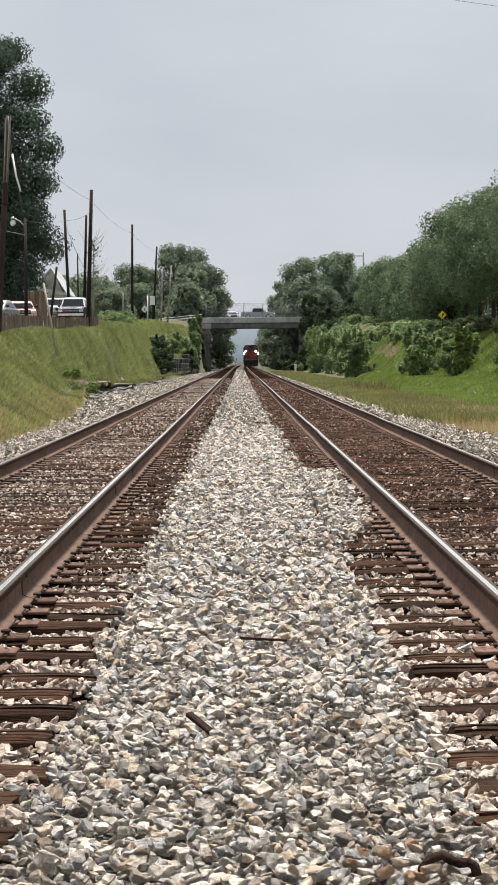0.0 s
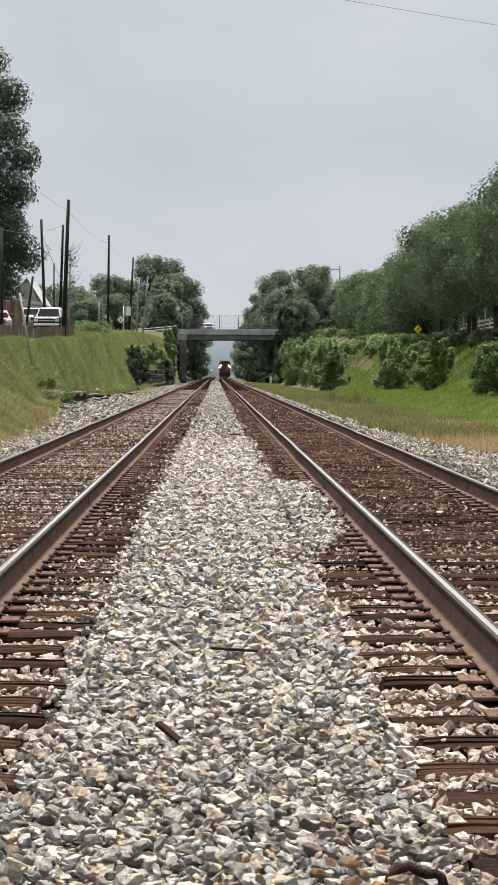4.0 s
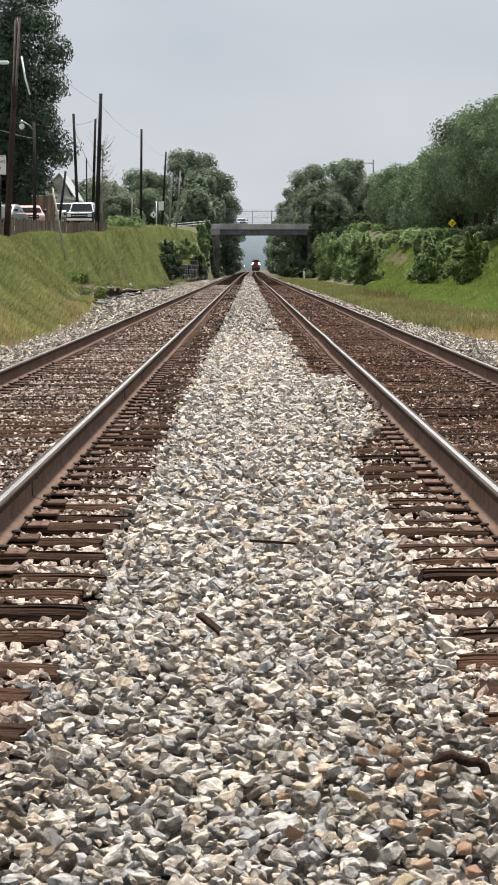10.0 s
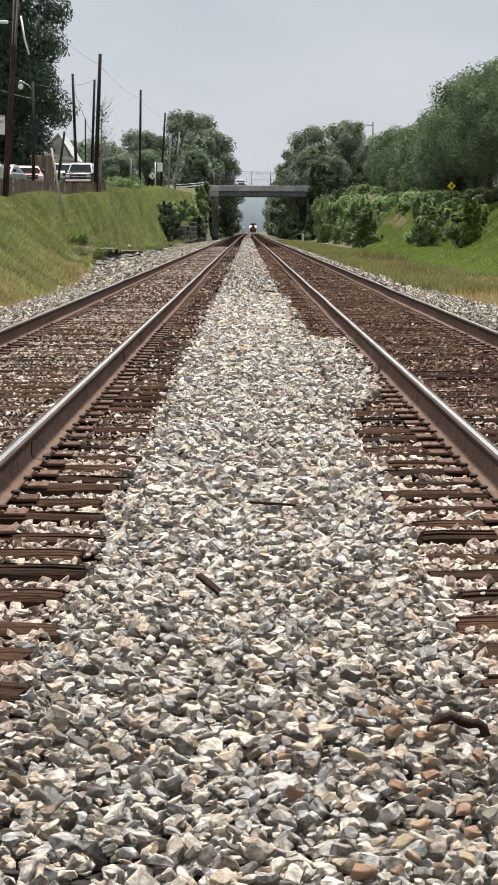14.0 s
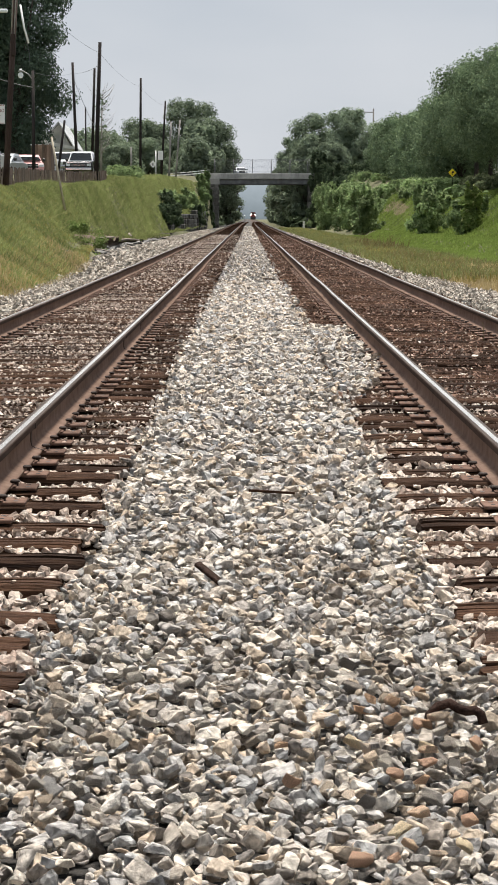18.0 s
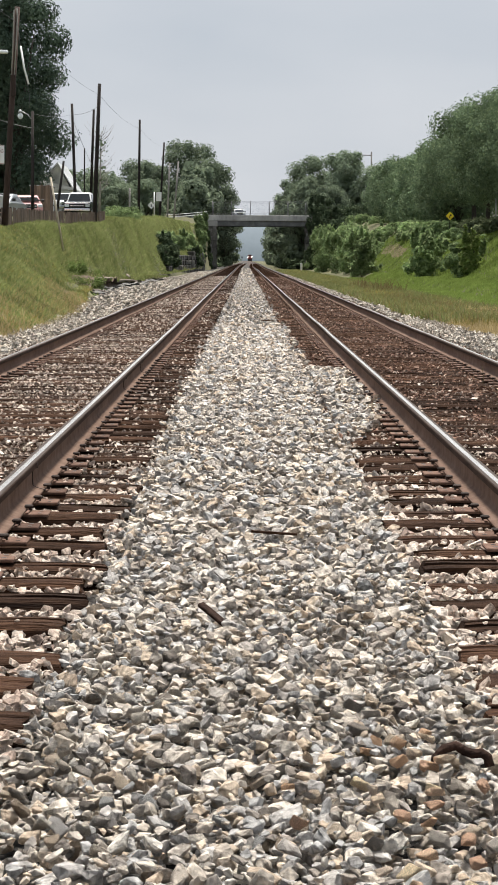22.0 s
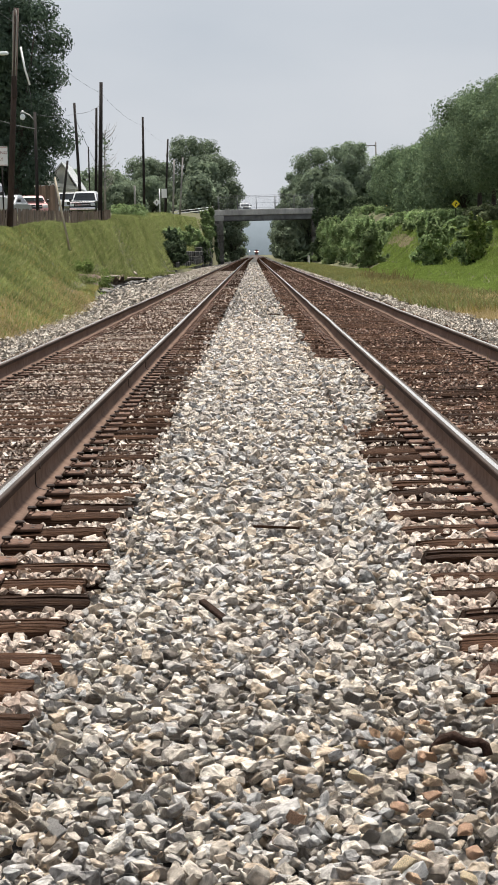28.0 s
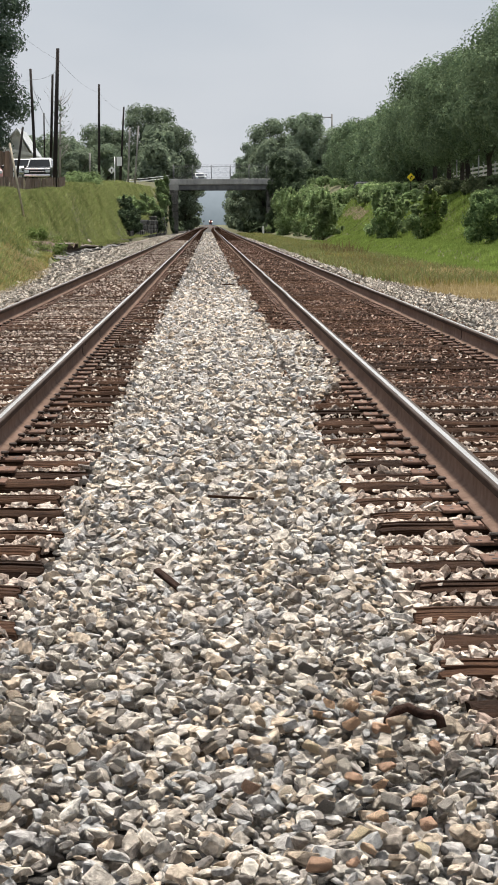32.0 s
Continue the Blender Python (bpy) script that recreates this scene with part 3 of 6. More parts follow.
def build_rail(parent, x, gauge_side, name="rail"):
    """A rail in one mesh, with polished running surface."""
    outline = rail_outline()
    ys = np.concatenate([np.arange(-12, 60, 3.0), np.arange(60, 400, 10), np.geomspace(400, 2200, 28)])
    n = len(outline)
    rng = np.random.default_rng(int(x * 100) + 900)
    verts = []
    for y in ys:
        wob = rng.normal(0, 0.004) if y > 30 else 0
        dz = rng.normal(0, 0.003) if y > 30 else 0
        for ox, oz in outline:
            verts.append((x + ox * 1.05 + float(drift(y)) + wob, y, RAIL_TOP - RAIL_H + oz * RAIL_H / .15 + dz))
    bm = bmesh.new()
    vs = [bm.verts.new(c) for c in verts]
    for j in range(len(ys) - 1):
        for i in range(n):
            k = (i + 1) % n
            f = bm.faces.new((vs[j * n + i], vs[j * n + k], vs[(j + 1) * n + k], vs[(j + 1) * n + i]))
            zs = (outline[i][1] + outline[k][1]) / 2
            xs = (outline[i][0] + outline[k][0]) / 2 * gauge_side
            # Bright stripe placed where the sky's reflection shows along the head from the camera.
            f.material_index = (1 if -.018 < xs < .006 else 3) if zs > 0.1455 else (2 if zs > 0.110 else 0)
            f.smooth = zs < 0.10 or zs > 0.141
    bm.faces.new(vs[:n])
    bm.faces.new(vs[-n:][::-1])
    bmesh.ops.recalc_face_normals(bm, faces=bm.faces)
    ob = part(name, bm, M_rust, parent, "rusty steel rail with a polished head")
    ob.data.materials.append(M_polish)
    ob.data.materials.append(M_headside)
    ob.data.materials.append(M_headtop)
    return ob


def tie_mesh(seed):
    """A weathered timber tie with rounded arrises, long checks and split ends, 2.6 m long."""
    r = random.Random(seed)
    bm = bmesh.new()
    xs = [-1.295] + [-1.2 + .1 * k + r.uniform(-.03, .03) for k in range(25)] + [1.295]
    prof = [(-.113, -.18), (-.116, -.045), (-.106, -.014), (-.085, 0), (-.035, .003), (-.028, -.010), (-.020, .002), (.040, .002), (.046, -.008), (.053, .001), (.085, -.002), (.107, -.016), (.116, -.05), (.113, -.18)]
    rings = []
    for x in xs:
        end = abs(x) > 1.22
        nz = [noise.noise(Vector((x * 2.2, k * 1.7, seed * 9.1))) for k in range(len(prof))]
        rings.append([bm.verts.new((x + (r.uniform(-.02, .012) if end else 0), y + .010 * n, z + (.011 * n - (.006 if end else 0) if z > -.1 else 0))) for (y, z), n in zip(prof, nz)])
    for a, b in zip(rings, rings[1:]):
        for k in range(len(prof) - 1):
            bm.faces.new((a[k], b[k], b[k + 1], a[k + 1]))
    bm.faces.new(rings[0])
    bm.faces.new(rings[-1][::-1])
    bmesh.ops.recalc_face_normals(bm, faces=bm.faces)
    me = bpy.data.meshes.new("tie")
    bm.to_mesh(me)
    bm.free()
    me.materials.append(M_wood)
    return me


def plate_mesh():
    bm = bmesh.new()
    box(bm, -.195, .195, -.092, .092, 0, .017, bevel=.004)
    box(bm, -.095, -.079, -.09, .09, .016, .024)
    box(bm, .079, .095, -.09, .09, .016, .024)
    for sx in (-.15, .15):
        for sy in (-.045, .045):
            box(bm, sx - .010, sx + .010, sy - .010, sy + .010, .012, .0185, mat=1)
    me = bpy.data.meshes.new("tie_plate")
    bm.to_mesh(me)
    bm.free()
    me.materials.append(M_plate)
    me.materials.append(M_black)
    return me


def spike_mesh():
    bm = bmesh.new()
    box(bm, -.009, .009, -.009, .009, 0, .022)
    box(bm, -.030, .016, -.018, .018, .014, .030, bevel=.006)
    me = bpy.data.meshes.new("spike")
    bm.to_mesh(me)
    bm.free()
    me.materials.append(M_spike)
    return me


TIES = [tie_mesh(s) for s in range(6)]
PLATE, SPIKE = plate_mesh(), spike_mesh()


def far_ties(name, parent, x, ys):
    """The ties too far off to pick apart, in one mesh."""
    rng = np.random.default_rng(int(abs(x) * 50))
    base = np.array([(sx, sy, sz) for sx in (-1.295, 1.295) for sy in (-.115, .115) for sz in (-.16, 0)], float)
    quads = [(0, 1, 3, 2), (4, 6, 7, 5), (0, 4, 5, 1), (2, 3, 7, 6), (1, 5, 7, 3)]
    tri = np.array([t for q in quads for t in ((q[0], q[1], q[2]), (q[0], q[2], q[3]))])
    v = base[None] + np.stack([x + drift(ys) + rng.normal(0, .03, len(ys)), ys, rng.normal(-0.004, .012, len(ys))], 1)[:, None]
    t = tri[None] + (np.arange(len(ys)) * 8)[:, None, None]
    ob = link_mesh(name, tri_mesh(name, v.reshape(-1, 3), t.reshape(-1, 3), M_wood), parent)
    return tagged(ob, "dark timber ties receding along the track", kind="stuff")


def build_track(x, first, step, label, seed):
    r = random.Random(seed)
    track = thing("railway_track", label, "railway track", group="railway tracks")
    for s in (-1, 1):
        build_rail(track, x + s * HALF_GAUGE, -s)
    y, count = first, 0
    while count < 150:
        t = link_mesh("tie", TIES[r.randrange(6)], track)
        t.matrix_basis = pose(x + r.uniform(-.05, .05), y + r.uniform(-.03, .03), r.uniform(-.02, .008), 0, r.uniform(-.5, .5), r.uniform(-1.5, 1.5) + (180 if r.random() < .5 else 0))
        ty = t.location.y
        if count < 105:
            for s in (-1, 1):
                p = link_mesh("tie_plate", PLATE, track)
                p.matrix_basis = pose(x + s * HALF_GAUGE, ty, 0.0, 0, 0, r.uniform(-1, 1))
        if count < 48:
            for s in (-1, 1):
                for q in (-1, 1):
                    if q * s > 0 and abs(x + s * HALF_GAUGE) > 2:
                        continue
                    k = link_mesh("spike", SPIKE, track)
                    k.matrix_basis = pose(x + s * HALF_GAUGE + q * .092, ty + r.uniform(-.045, .045), .012 + r.uniform(-.004, .012), 0, 0, (0 if q > 0 else 180) + r.uniform(-8, 8))
        y += step + r.uniform(-.012, .012)
        count += 1
    far_ties("timber_run", track, x, np.arange(y, 700, step))
    far_ties("timber_run", track, x, np.arange(first - step, -11, -step))
    return track


TRACK_R = build_track(TRACK_RIGHT, 4.94, 0.502, "rusty railway track in brown stained ballast", 11)
TRACK_L = build_track(-TRACK_X, 4.08, 0.544, "railway track with weathered ties in grey ballast", 12)

# weld collars on the rails
for tr, x, y in ((TRACK_L, -TRACK_X + HALF_GAUGE, 12.15), (TRACK_L, -TRACK_X + HALF_GAUGE, 21.3), (TRACK_L, -TRACK_X + HALF_GAUGE, 24.7),
                 (TRACK_R, TRACK_RIGHT + HALF_GAUGE, 23.8)):
    out = [(px * (1.10 if pz < .10 else 1.04) + (0.004 if px > 0 else -0.004) * (pz < .13), pz) for px, pz in rail_outline()]
    bm = prism(bmesh.new(), [(x + a * 1.05, RAIL_TOP - RAIL_H + b * .985 * RAIL_H / .15) for a, b in out], y - .010, y + .010)
    part("weld_collar", bm, M_spike, tr, "dark weld collar on the rail")


# ---- crushed stone ----
def rock_shapes(count, corners, seed):
    """Angular broken stones of unit size, as arrays."""
    r = random.Random(seed)
    shapes = []
    for _ in range(count):
        bm = bmesh.new()
        sx, sy, sz = r.uniform(.85, 1.2), r.uniform(.7, 1.0), r.uniform(.5, .8)
        for _ in range(corners):
            d = Vector((r.gauss(0, 1), r.gauss(0, 1), r.gauss(0, 1))).normalized() * r.uniform(.45, .53)
            bm.verts.new((d.x * sx, d.y * sy, d.z * sz))
        h = bmesh.ops.convex_hull(bm, input=bm.verts)
        bmesh.ops.delete(bm, geom=[g for g in h["geom_interior"] if isinstance(g, bmesh.types.BMVert)], context="VERTS")
        bmesh.ops.triangulate(bm, faces=bm.faces)
        bmesh.ops.recalc_face_normals(bm, faces=bm.faces)
        bm.verts.index_update()
        shapes.append((np.array([v.co[:] for v in bm.verts]), np.array([[v.index for v in f.verts] for f in bm.faces])))
        bm.free()
    return shapes


def shard_shapes(count, seed, cuts=8, deep=(.30, .47), worn=0.0):
    """Crushed stone: a block split along random planes into flat facets; worn rounds and chips the arrises."""
    r = random.Random(seed)
    shapes = []
    for nth in range(count):
        sx, sy, sz = r.uniform(.95, 1.4), r.uniform(.7, 1.0), r.uniform(.42, .74)
        pts = [Vector((x * .5, y * .5, z * .5)) for x in (-1, 1) for y in (-1, 1) for z in (-1, 1)]
        for _ in range(cuts):
            bm = bmesh.new()
            for p in pts:
                bm.verts.new(p)
            bmesh.ops.convex_hull(bm, input=bm.verts)
            no = Vector((r.gauss(0, 1), r.gauss(0, 1), r.gauss(0, 1))).normalized()
            bmesh.ops.bisect_plane(bm, geom=bm.verts[:] + bm.edges[:] + bm.faces[:], plane_co=no * r.uniform(*deep), plane_no=no, clear_outer=True)
            pts = [v.co.copy() for v in bm.verts]
            bm.free()
        bm = bmesh.new()
        for p in pts:
            bm.verts.new((p.x * sx, p.y * sy, p.z * sz))
        bmesh.ops.remove_doubles(bm, verts=bm.verts, dist=.11)
        h = bmesh.ops.convex_hull(bm, input=bm.verts)
        bmesh.ops.delete(bm, geom=list({g for g in list(h["geom_interior"]) + list(h["geom_unused"]) if isinstance(g, bmesh.types.BMVert)}), context="VERTS")
        if worn:
            bmesh.ops.dissolve_limit(bm, angle_limit=radians(14), verts=bm.verts, edges=bm.edges)
            bmesh.ops.bevel(bm, geom=bm.edges[:], offset=worn, segments=1, profile=.6, affect="EDGES", clamp_overlap=True)
            bmesh.ops.triangulate(bm, faces=bm.faces)
            for v in bm.verts:
                v.co += v.co.normalized() * (.10 * noise.noise(v.co * 3.1 + Vector((seed, nth, 0))) + r.uniform(-.014, .014))
        bmesh.ops.triangulate(bm, faces=bm.faces)
        bmesh.ops.recalc_face_normals(bm, faces=bm.faces)
        bm.verts.index_update()
        shapes.append((np.array([v.co[:] for v in bm.verts]), np.array([[v.index for v in f.verts] for f in bm.faces])))
        bm.free()
    return shapes


ROCKS_FINE, ROCKS_FAR, ROCKS_NEAR = shard_shapes(24, 1, 6, (.30, .46)), rock_shapes(16, 6, 4), shard_shapes(40, 3, 8, (.28, .46), .045)


def turns(rng, n, tilt=0.40):
    """Random rotation matrices: any heading, limited tilt."""
    a, b, c = rng.uniform(0, 2 * np.pi, n), rng.normal(0, tilt, n), rng.normal(0, tilt, n)
    ca, sa, cb, sb, cc, sc = np.cos(a), np.sin(a), np.cos(b), np.sin(b), np.cos(c), np.sin(c)
    z, o = np.zeros(n), np.ones(n)
    ra = np.stack([ca, -sa, z, sa, ca, z, z, z, o], 1).reshape(-1, 3, 3)
    rb = np.stack([o, z, z, z, cb, -sb, z, sb, cb], 1).reshape(-1, 3, 3)
    rc = np.stack([cc, z, sc, z, o, z, -sc, z, cc], 1).reshape(-1, 3, 3)
    return rb @ rc @ ra


def pile(name, label, places, sizes, shapes, material, seed, parent=None):
    """Stones at places, joined in one mesh."""
    rng = np.random.default_rng(seed)
    n = len(places)
    rot = turns(rng, n)
    pick = rng.integers(0, len(shapes), n)
    vs, ts, at = [], [], 0
    for k, (sv, st) in enumerate(shapes):
        sel = np.where(pick == k)[0]
        if not len(sel):
            continue
        v = np.einsum("nij,vj->nvi", rot[sel], sv) * sizes[sel][:, None, None] + places[sel][:, None]
        vs.append(v.reshape(-1, 3))
        ts.append((st[None] + (np.arange(len(sel)) * len(sv))[:, None, None] + at).reshape(-1, 3))
        at += len(sel) * len(sv)
    ob = link_mesh(name, tri_mesh(name, np.concatenate(vs), np.concatenate(ts), material), parent)
    return tagged(ob, label, "gravel", kind="stuff")


def spread(rng, x0, x1, y0, y1, per_m2):
    """Even but irregular places."""
    cell = 1 / math.sqrt(per_m2)
    nx, ny = max(1, int((x1 - x0) / cell)), max(1, int((y1 - y0) / cell))
    gx, gy = np.meshgrid((np.arange(nx) + .5) / nx, (np.arange(ny) + .5) / ny)
    x = x0 + gx.ravel() * (x1 - x0) + rng.uniform(-.55, .55, gx.size) * cell
    y = y0 + gy.ravel() * (y1 - y0) + rng.uniform(-.55, .55, gx.size) * cell
    return x, y


def middle_edge(y, side):
    """Half width of the clean strip between the tracks."""
    y = np.asarray(y, float)
    if side > 0:
        return np.interp(y, [4, 6, 9, 16, 18.5, 25.8, 26.6, 60, 120], [.74, .72, .74, .77, 1.10, 1.10, .70, .66, .62]) + 0.03 * np.sin(y * 2.3) + .02 * np.sin(y * 5.1)
    return np.interp(y, [4, 4.8, 5.6, 6.2, 8, 11, 14, 18, 26, 40, 75, 120], [.90, .80, .70, .66, .66, .67, .69, .67, .65, .63, .58, .54]) + 0.02 * np.sin(y * 1.9 + 1) + .015 * np.sin(y * 4.7)


def strip_stones(y0, y1, per, size, shapes, name, seed, lift=0.0):
    rng = np.random.default_rng(seed)
    x, y = spread(rng, -1.3, 1.3, y0, y1, per)
    keep = (x < middle_edge(y, 1) + rng.normal(0, .028, len(x))) & (x > -middle_edge(y, -1) + rng.normal(0, .035, len(x)))
    x, y = x[keep], y[keep]
    s = size * np.minimum(rng.lognormal(0, .34, len(x)), 1.9)
    heap = np.where(y < 16, .042, .03) * np.exp(-(np.abs(x) / .5) ** 2) - np.where(y < 16, .014, 0) + 0.018 * np.sin(x * 4 + y * 1.7) * np.sin(y * 2.9 + 1)
    over = np.where((x > 0.70) & (y > 16.5), 0.065, 0.0)
    z = -0.075 + heap + over + rng.uniform(-.038, .032, len(x)) + lift
    return pile(name, "loose grey and tan crushed stone between the tracks", np.stack([x, y, z], 1), s, shapes, M_stone, seed)


def crib_stones(x_mid, first, step, y0, y1, per, size, material, shapes, name, seed, inside_level, cover=.016):
    """Stones in the gaps between ties, and some strewn over them."""
    rng = np.random.default_rng(seed)
    x, y = spread(rng, x_mid - 1.32, x_mid + 1.32, y0, y1, per)
    phase = np.abs(((y - first + step / 2) % step) - step / 2)
    gap = phase > 0.132
    strewn = rng.random(len(x)) < cover
    near_rail = np.minimum(np.abs(x - x_mid - HALF_GAUGE), np.abs(x - x_mid + HALF_GAUGE)) < 0.10
    tie_end = (x_mid < 0) & (x > x_mid + .85) & (y > 7) & (y < 18)
    bare_end = (x_mid < 0) & (x > x_mid + .80) & (y > 16)
    keep = (gap | strewn) & ~(near_rail & ~gap) & ~(tie_end & (rng.random(len(x)) < .12)) & ~(bare_end & (rng.random(len(x)) < .62))
    x, y, on_tie, tie_end = x[keep], y[keep], (~gap)[keep], tie_end[keep]
    s = size * rng.lognormal(0, .28, len(x)) * np.where(on_tie, .75, 1)
    z = np.where(on_tie, 0.012, inside_level - .010 * tie_end + rng.uniform(-.02, .022, len(x)))
    return pile(name, "crushed stone filling the gaps between ties", np.stack([x, y, z], 1), s, shapes, material, seed)


def shoulder_stones(side, y0, y1, per, size, name, seed):
    rng = np.random.default_rng(seed)
    x, y = spread(rng, 3.1, 8.0, y0, y1, per)
    toe = (np.interp(y, [20, 44, 55, 70, 88, 104, 120, 156, 200], [5.1, 5.3, 5.1, 5.5, 6.6, 7.5, 7.9, 7.3, 7.3]) if side < 0 else (np.interp(y, *EDGE_R) - .15)) + .25 * np.sin(y * .35) + .12 * np.sin(y * 1.3)
    keep = x < toe + rng.normal(0, .12, len(x))
    x, y = x[keep], y[keep]
    z = np.where(x < 4.4, np.interp(x, [3.1, 3.7, 4.4], [-.08, -.08, -.31]), -.32 - .07 * np.clip((x - 4.4) / 2.5, 0, 1)) + rng.uniform(-.01, .04, len(x))
    return pile(name, "pale crushed stone on the track shoulder", np.stack([side * x, y, z], 1), size * rng.lognormal(0, .3, len(x)), ROCKS_FAR, M_stone_pale, seed)


strip_stones(4.05, 9.5, 110, .040, ROCKS_FINE, "ballast_stones", 21, -.045)
strip_stones(4.05, 7.6, 900, .0340, ROCKS_NEAR, "ballast_stones", 22, .030)
strip_stones(7.6, 9.5, 800, .0355, ROCKS_NEAR, "ballast_stones", 28, .030)
strip_stones(9.5, 20, 570, .0375, ROCKS_FINE, "ballast_stones", 27, .030)
strip_stones(20, 30, 500, .042, ROCKS_FINE, "ballast_stones", 24, .032)
strip_stones(30, 45, 430, .049, ROCKS_FINE, "ballast_stones", 30, .030)
strip_stones(45, 130, 105, .09, ROCKS_FAR, "ballast_stones", 25, .025)
strip_stones(130, 330, 22, .18, ROCKS_FAR, "ballast_stones", 26, .01)
crib_stones(TRACK_RIGHT, 4.94, .502, 4.6, 13, 880, .031, M_stone_dirty, ROCKS_FINE, "crib_stones", 31, -.032)
crib_stones(TRACK_RIGHT, 4.94, .502, 18, 26, 160, .05, M_stone_dirty, ROCKS_FAR, "crib_stones", 36, -.036)
crib_stones(TRACK_RIGHT, 4.94, .502, 16, 48, 480, .046, M_stone_rusty, ROCKS_FAR, "crib_stones", 32, -.028, .07)
crib_stones(TRACK_RIGHT, 4.94, .502, 48, 170, 105, .074, M_stone_rusty, ROCKS_FAR, "crib_stones", 33, -.032, .26)
crib_stones(-TRACK_X, 4.08, .544, 4.6, 13, 880, .031, M_stone_dirty, ROCKS_FINE, "crib_stones", 34, -.030)
crib_stones(-TRACK_X, 4.08, .544, 13, 18, 820, .037, M_stone_dirty, ROCKS_FAR, "crib_stones", 38, -.016, .04)
crib_stones(TRACK_RIGHT, 4.94, .502, 13, 18, 680, .037, M_stone_dirty, ROCKS_FAR, "crib_stones", 39, -.034)
crib_stones(-TRACK_X, 4.08, .544, 18, 40, 800, .040, M_stone_dirty, ROCKS_FAR, "crib_stones", 37, -.021, .035)
crib_stones(-TRACK_X, 4.08, .544, 40, 170, 160, .068, M_stone_dirty, ROCKS_FAR, "crib_stones", 35, -.028, .22)
shoulder_stones(-1, 22, 60, 150, .072, "shoulder_stones", 41)
shoulder_stones(-1, 60, 300, 24, .14, "shoulder_stones", 42)
shoulder_stones(1, 22, 60, 170, .068, "shoulder_stones", 43)
shoulder_stones(1, 60, 200, 34, .12, "shoulder_stones", 44)

# the same stone under and behind the viewer
strip_stones(-11, 4.05, 560, .050, ROCKS_FAR, "ballast_stones", 29, .02)
crib_stones(TRACK_RIGHT, 4.94, .502, -11, 4.6, 420, .050, M_stone_dirty, ROCKS_FAR, "crib_stones", 40, -.04)
crib_stones(-TRACK_X, 4.08, .544, -11, 4.6, 420, .050, M_stone_dirty, ROCKS_FAR, "crib_stones", 45, -.036)
shoulder_stones(-1, -11, 22, 190, .075, "shoulder_stones", 46)
shoulder_stones(1, -11, 22, 190, .075, "shoulder_stones", 47)


# ---- grass ----
def tufts(name, label, material, x, y, z, height, blades, width, seed, lean=0.35):
    """Tufts of blades: thin tapered triangles in one mesh."""
    rng = np.random.default_rng(seed)
    n = len(x) * blades
    bx, by, bz = np.repeat(x, blades) + rng.normal(0, .07, n), np.repeat(y, blades) + rng.normal(0, .07, n), np.repeat(z, blades)
    h = np.repeat(height, blades) * rng.uniform(.5, 1.25, n)
    a = rng.uniform(0, 2 * np.pi, n)
    w = width * rng.uniform(.6, 1.4, n)
    dx, dy = np.cos(a) * w, np.sin(a) * w
    lx, ly = rng.normal(0, lean, n) * h, rng.normal(0, lean, n) * h
    low = bz - 0.05
    v = np.stack([np.stack([bx - dx, by - dy, low], 1), np.stack([bx + dx, by + dy, low], 1), np.stack([bx + lx, by + ly, bz + h], 1)], 1).reshape(-1, 3)
    ob = new(name, tri_mesh(name, v, np.arange(3 * n).reshape(-1, 3), material))
    return tagged(ob, label, "grass", kind="stuff")


def left_grass(n, y0, y1, seed, material, h, name, dry=False):
    rng = np.random.default_rng(seed)
    y = y0 + (y1 - y0) * rng.random(n) ** 1.5
    toe = np.interp(y, *TOE_L) - np.where((y > 97) & (y < 200), .75, 0)
    x = toe + .15 - rng.random(n) ** (2.6 if dry else 1.0) * (-(-11.2) + toe)
    height = h * (0.7 + 0.6 * rng.random(n)) * (0.8 + 0.3 * np.sin(x * .9 + y * .21))
    return tufts(name, "tall unmown grass on the steep bank", material, x, y, land(x, y), height, 4, .017, seed, .95)


left_grass(70000, 36, 150, 51, M_grass_left, .12, "bank_grass")
left_grass(52000, 100, 350, 52, M_grass_left, .22, "bank_grass")
left_grass(36000, 170, 350, 54, M_grass_left, .26, "bank_grass")
left_grass(10000, 36, 120, 53, M_grass_dry, .11, "bank_grass", True)


def right_grass(n, y0, y1, x0, x1, seed, material, h, name, label, wide=.024, blades=4, lean=.35):
    rng = np.random.default_rng(seed)
    y = y0 + (y1 - y0) * rng.random(n) ** 1.4
    low = np.interp(y, *EDGE_R) - .1 if x0 < 5.8 else x0
    x = low + .12 * np.sin(y * .35) + (x1 - low) * rng.random(n)
    return tufts(name, label, material, x, y, land(x, y), h * (.6 + .7 * rng.random(n)), blades, wide, seed, lean)


right_grass(2600, 56, 330, 5.2, 8.0, 61, M_grass_dry, .24, "verge_weeds", "yellowing seed grass along the track", .024, 4, .6)
right_grass(22000, 58, 330, 5.3, 8.6, 62, M_grass_verge, .22, "verge_weeds", "green weeds along the track", .024, 4, .6)
right_grass(44000, 56, 210, 7.4, 15.0, 63, M_grass_lawn, .12, "lawn_grass", "short bright green grass", .030)
right_grass(60000, 80, 260, 13.0, 21.5, 64, M_grass_lawn, .15, "slope_grass", "green grass on the slope", .034)
right_grass(90, 108, 134, 5.9, 7.8, 65, M_weed_red, .62, "dock_weeds", "rusty brown seeding weeds")
right_grass(1500, 58, 104, 5.5, 8.2, 66, M_weed_red, .22, "dock_weeds", "rusty brown seeding weeds")
right_grass(15000, 42, 60, 5.6, 13.5, 67, M_straw, .08, "dry_grass", "short straw-coloured dry grass beside the gravel", .016, 5, .9)
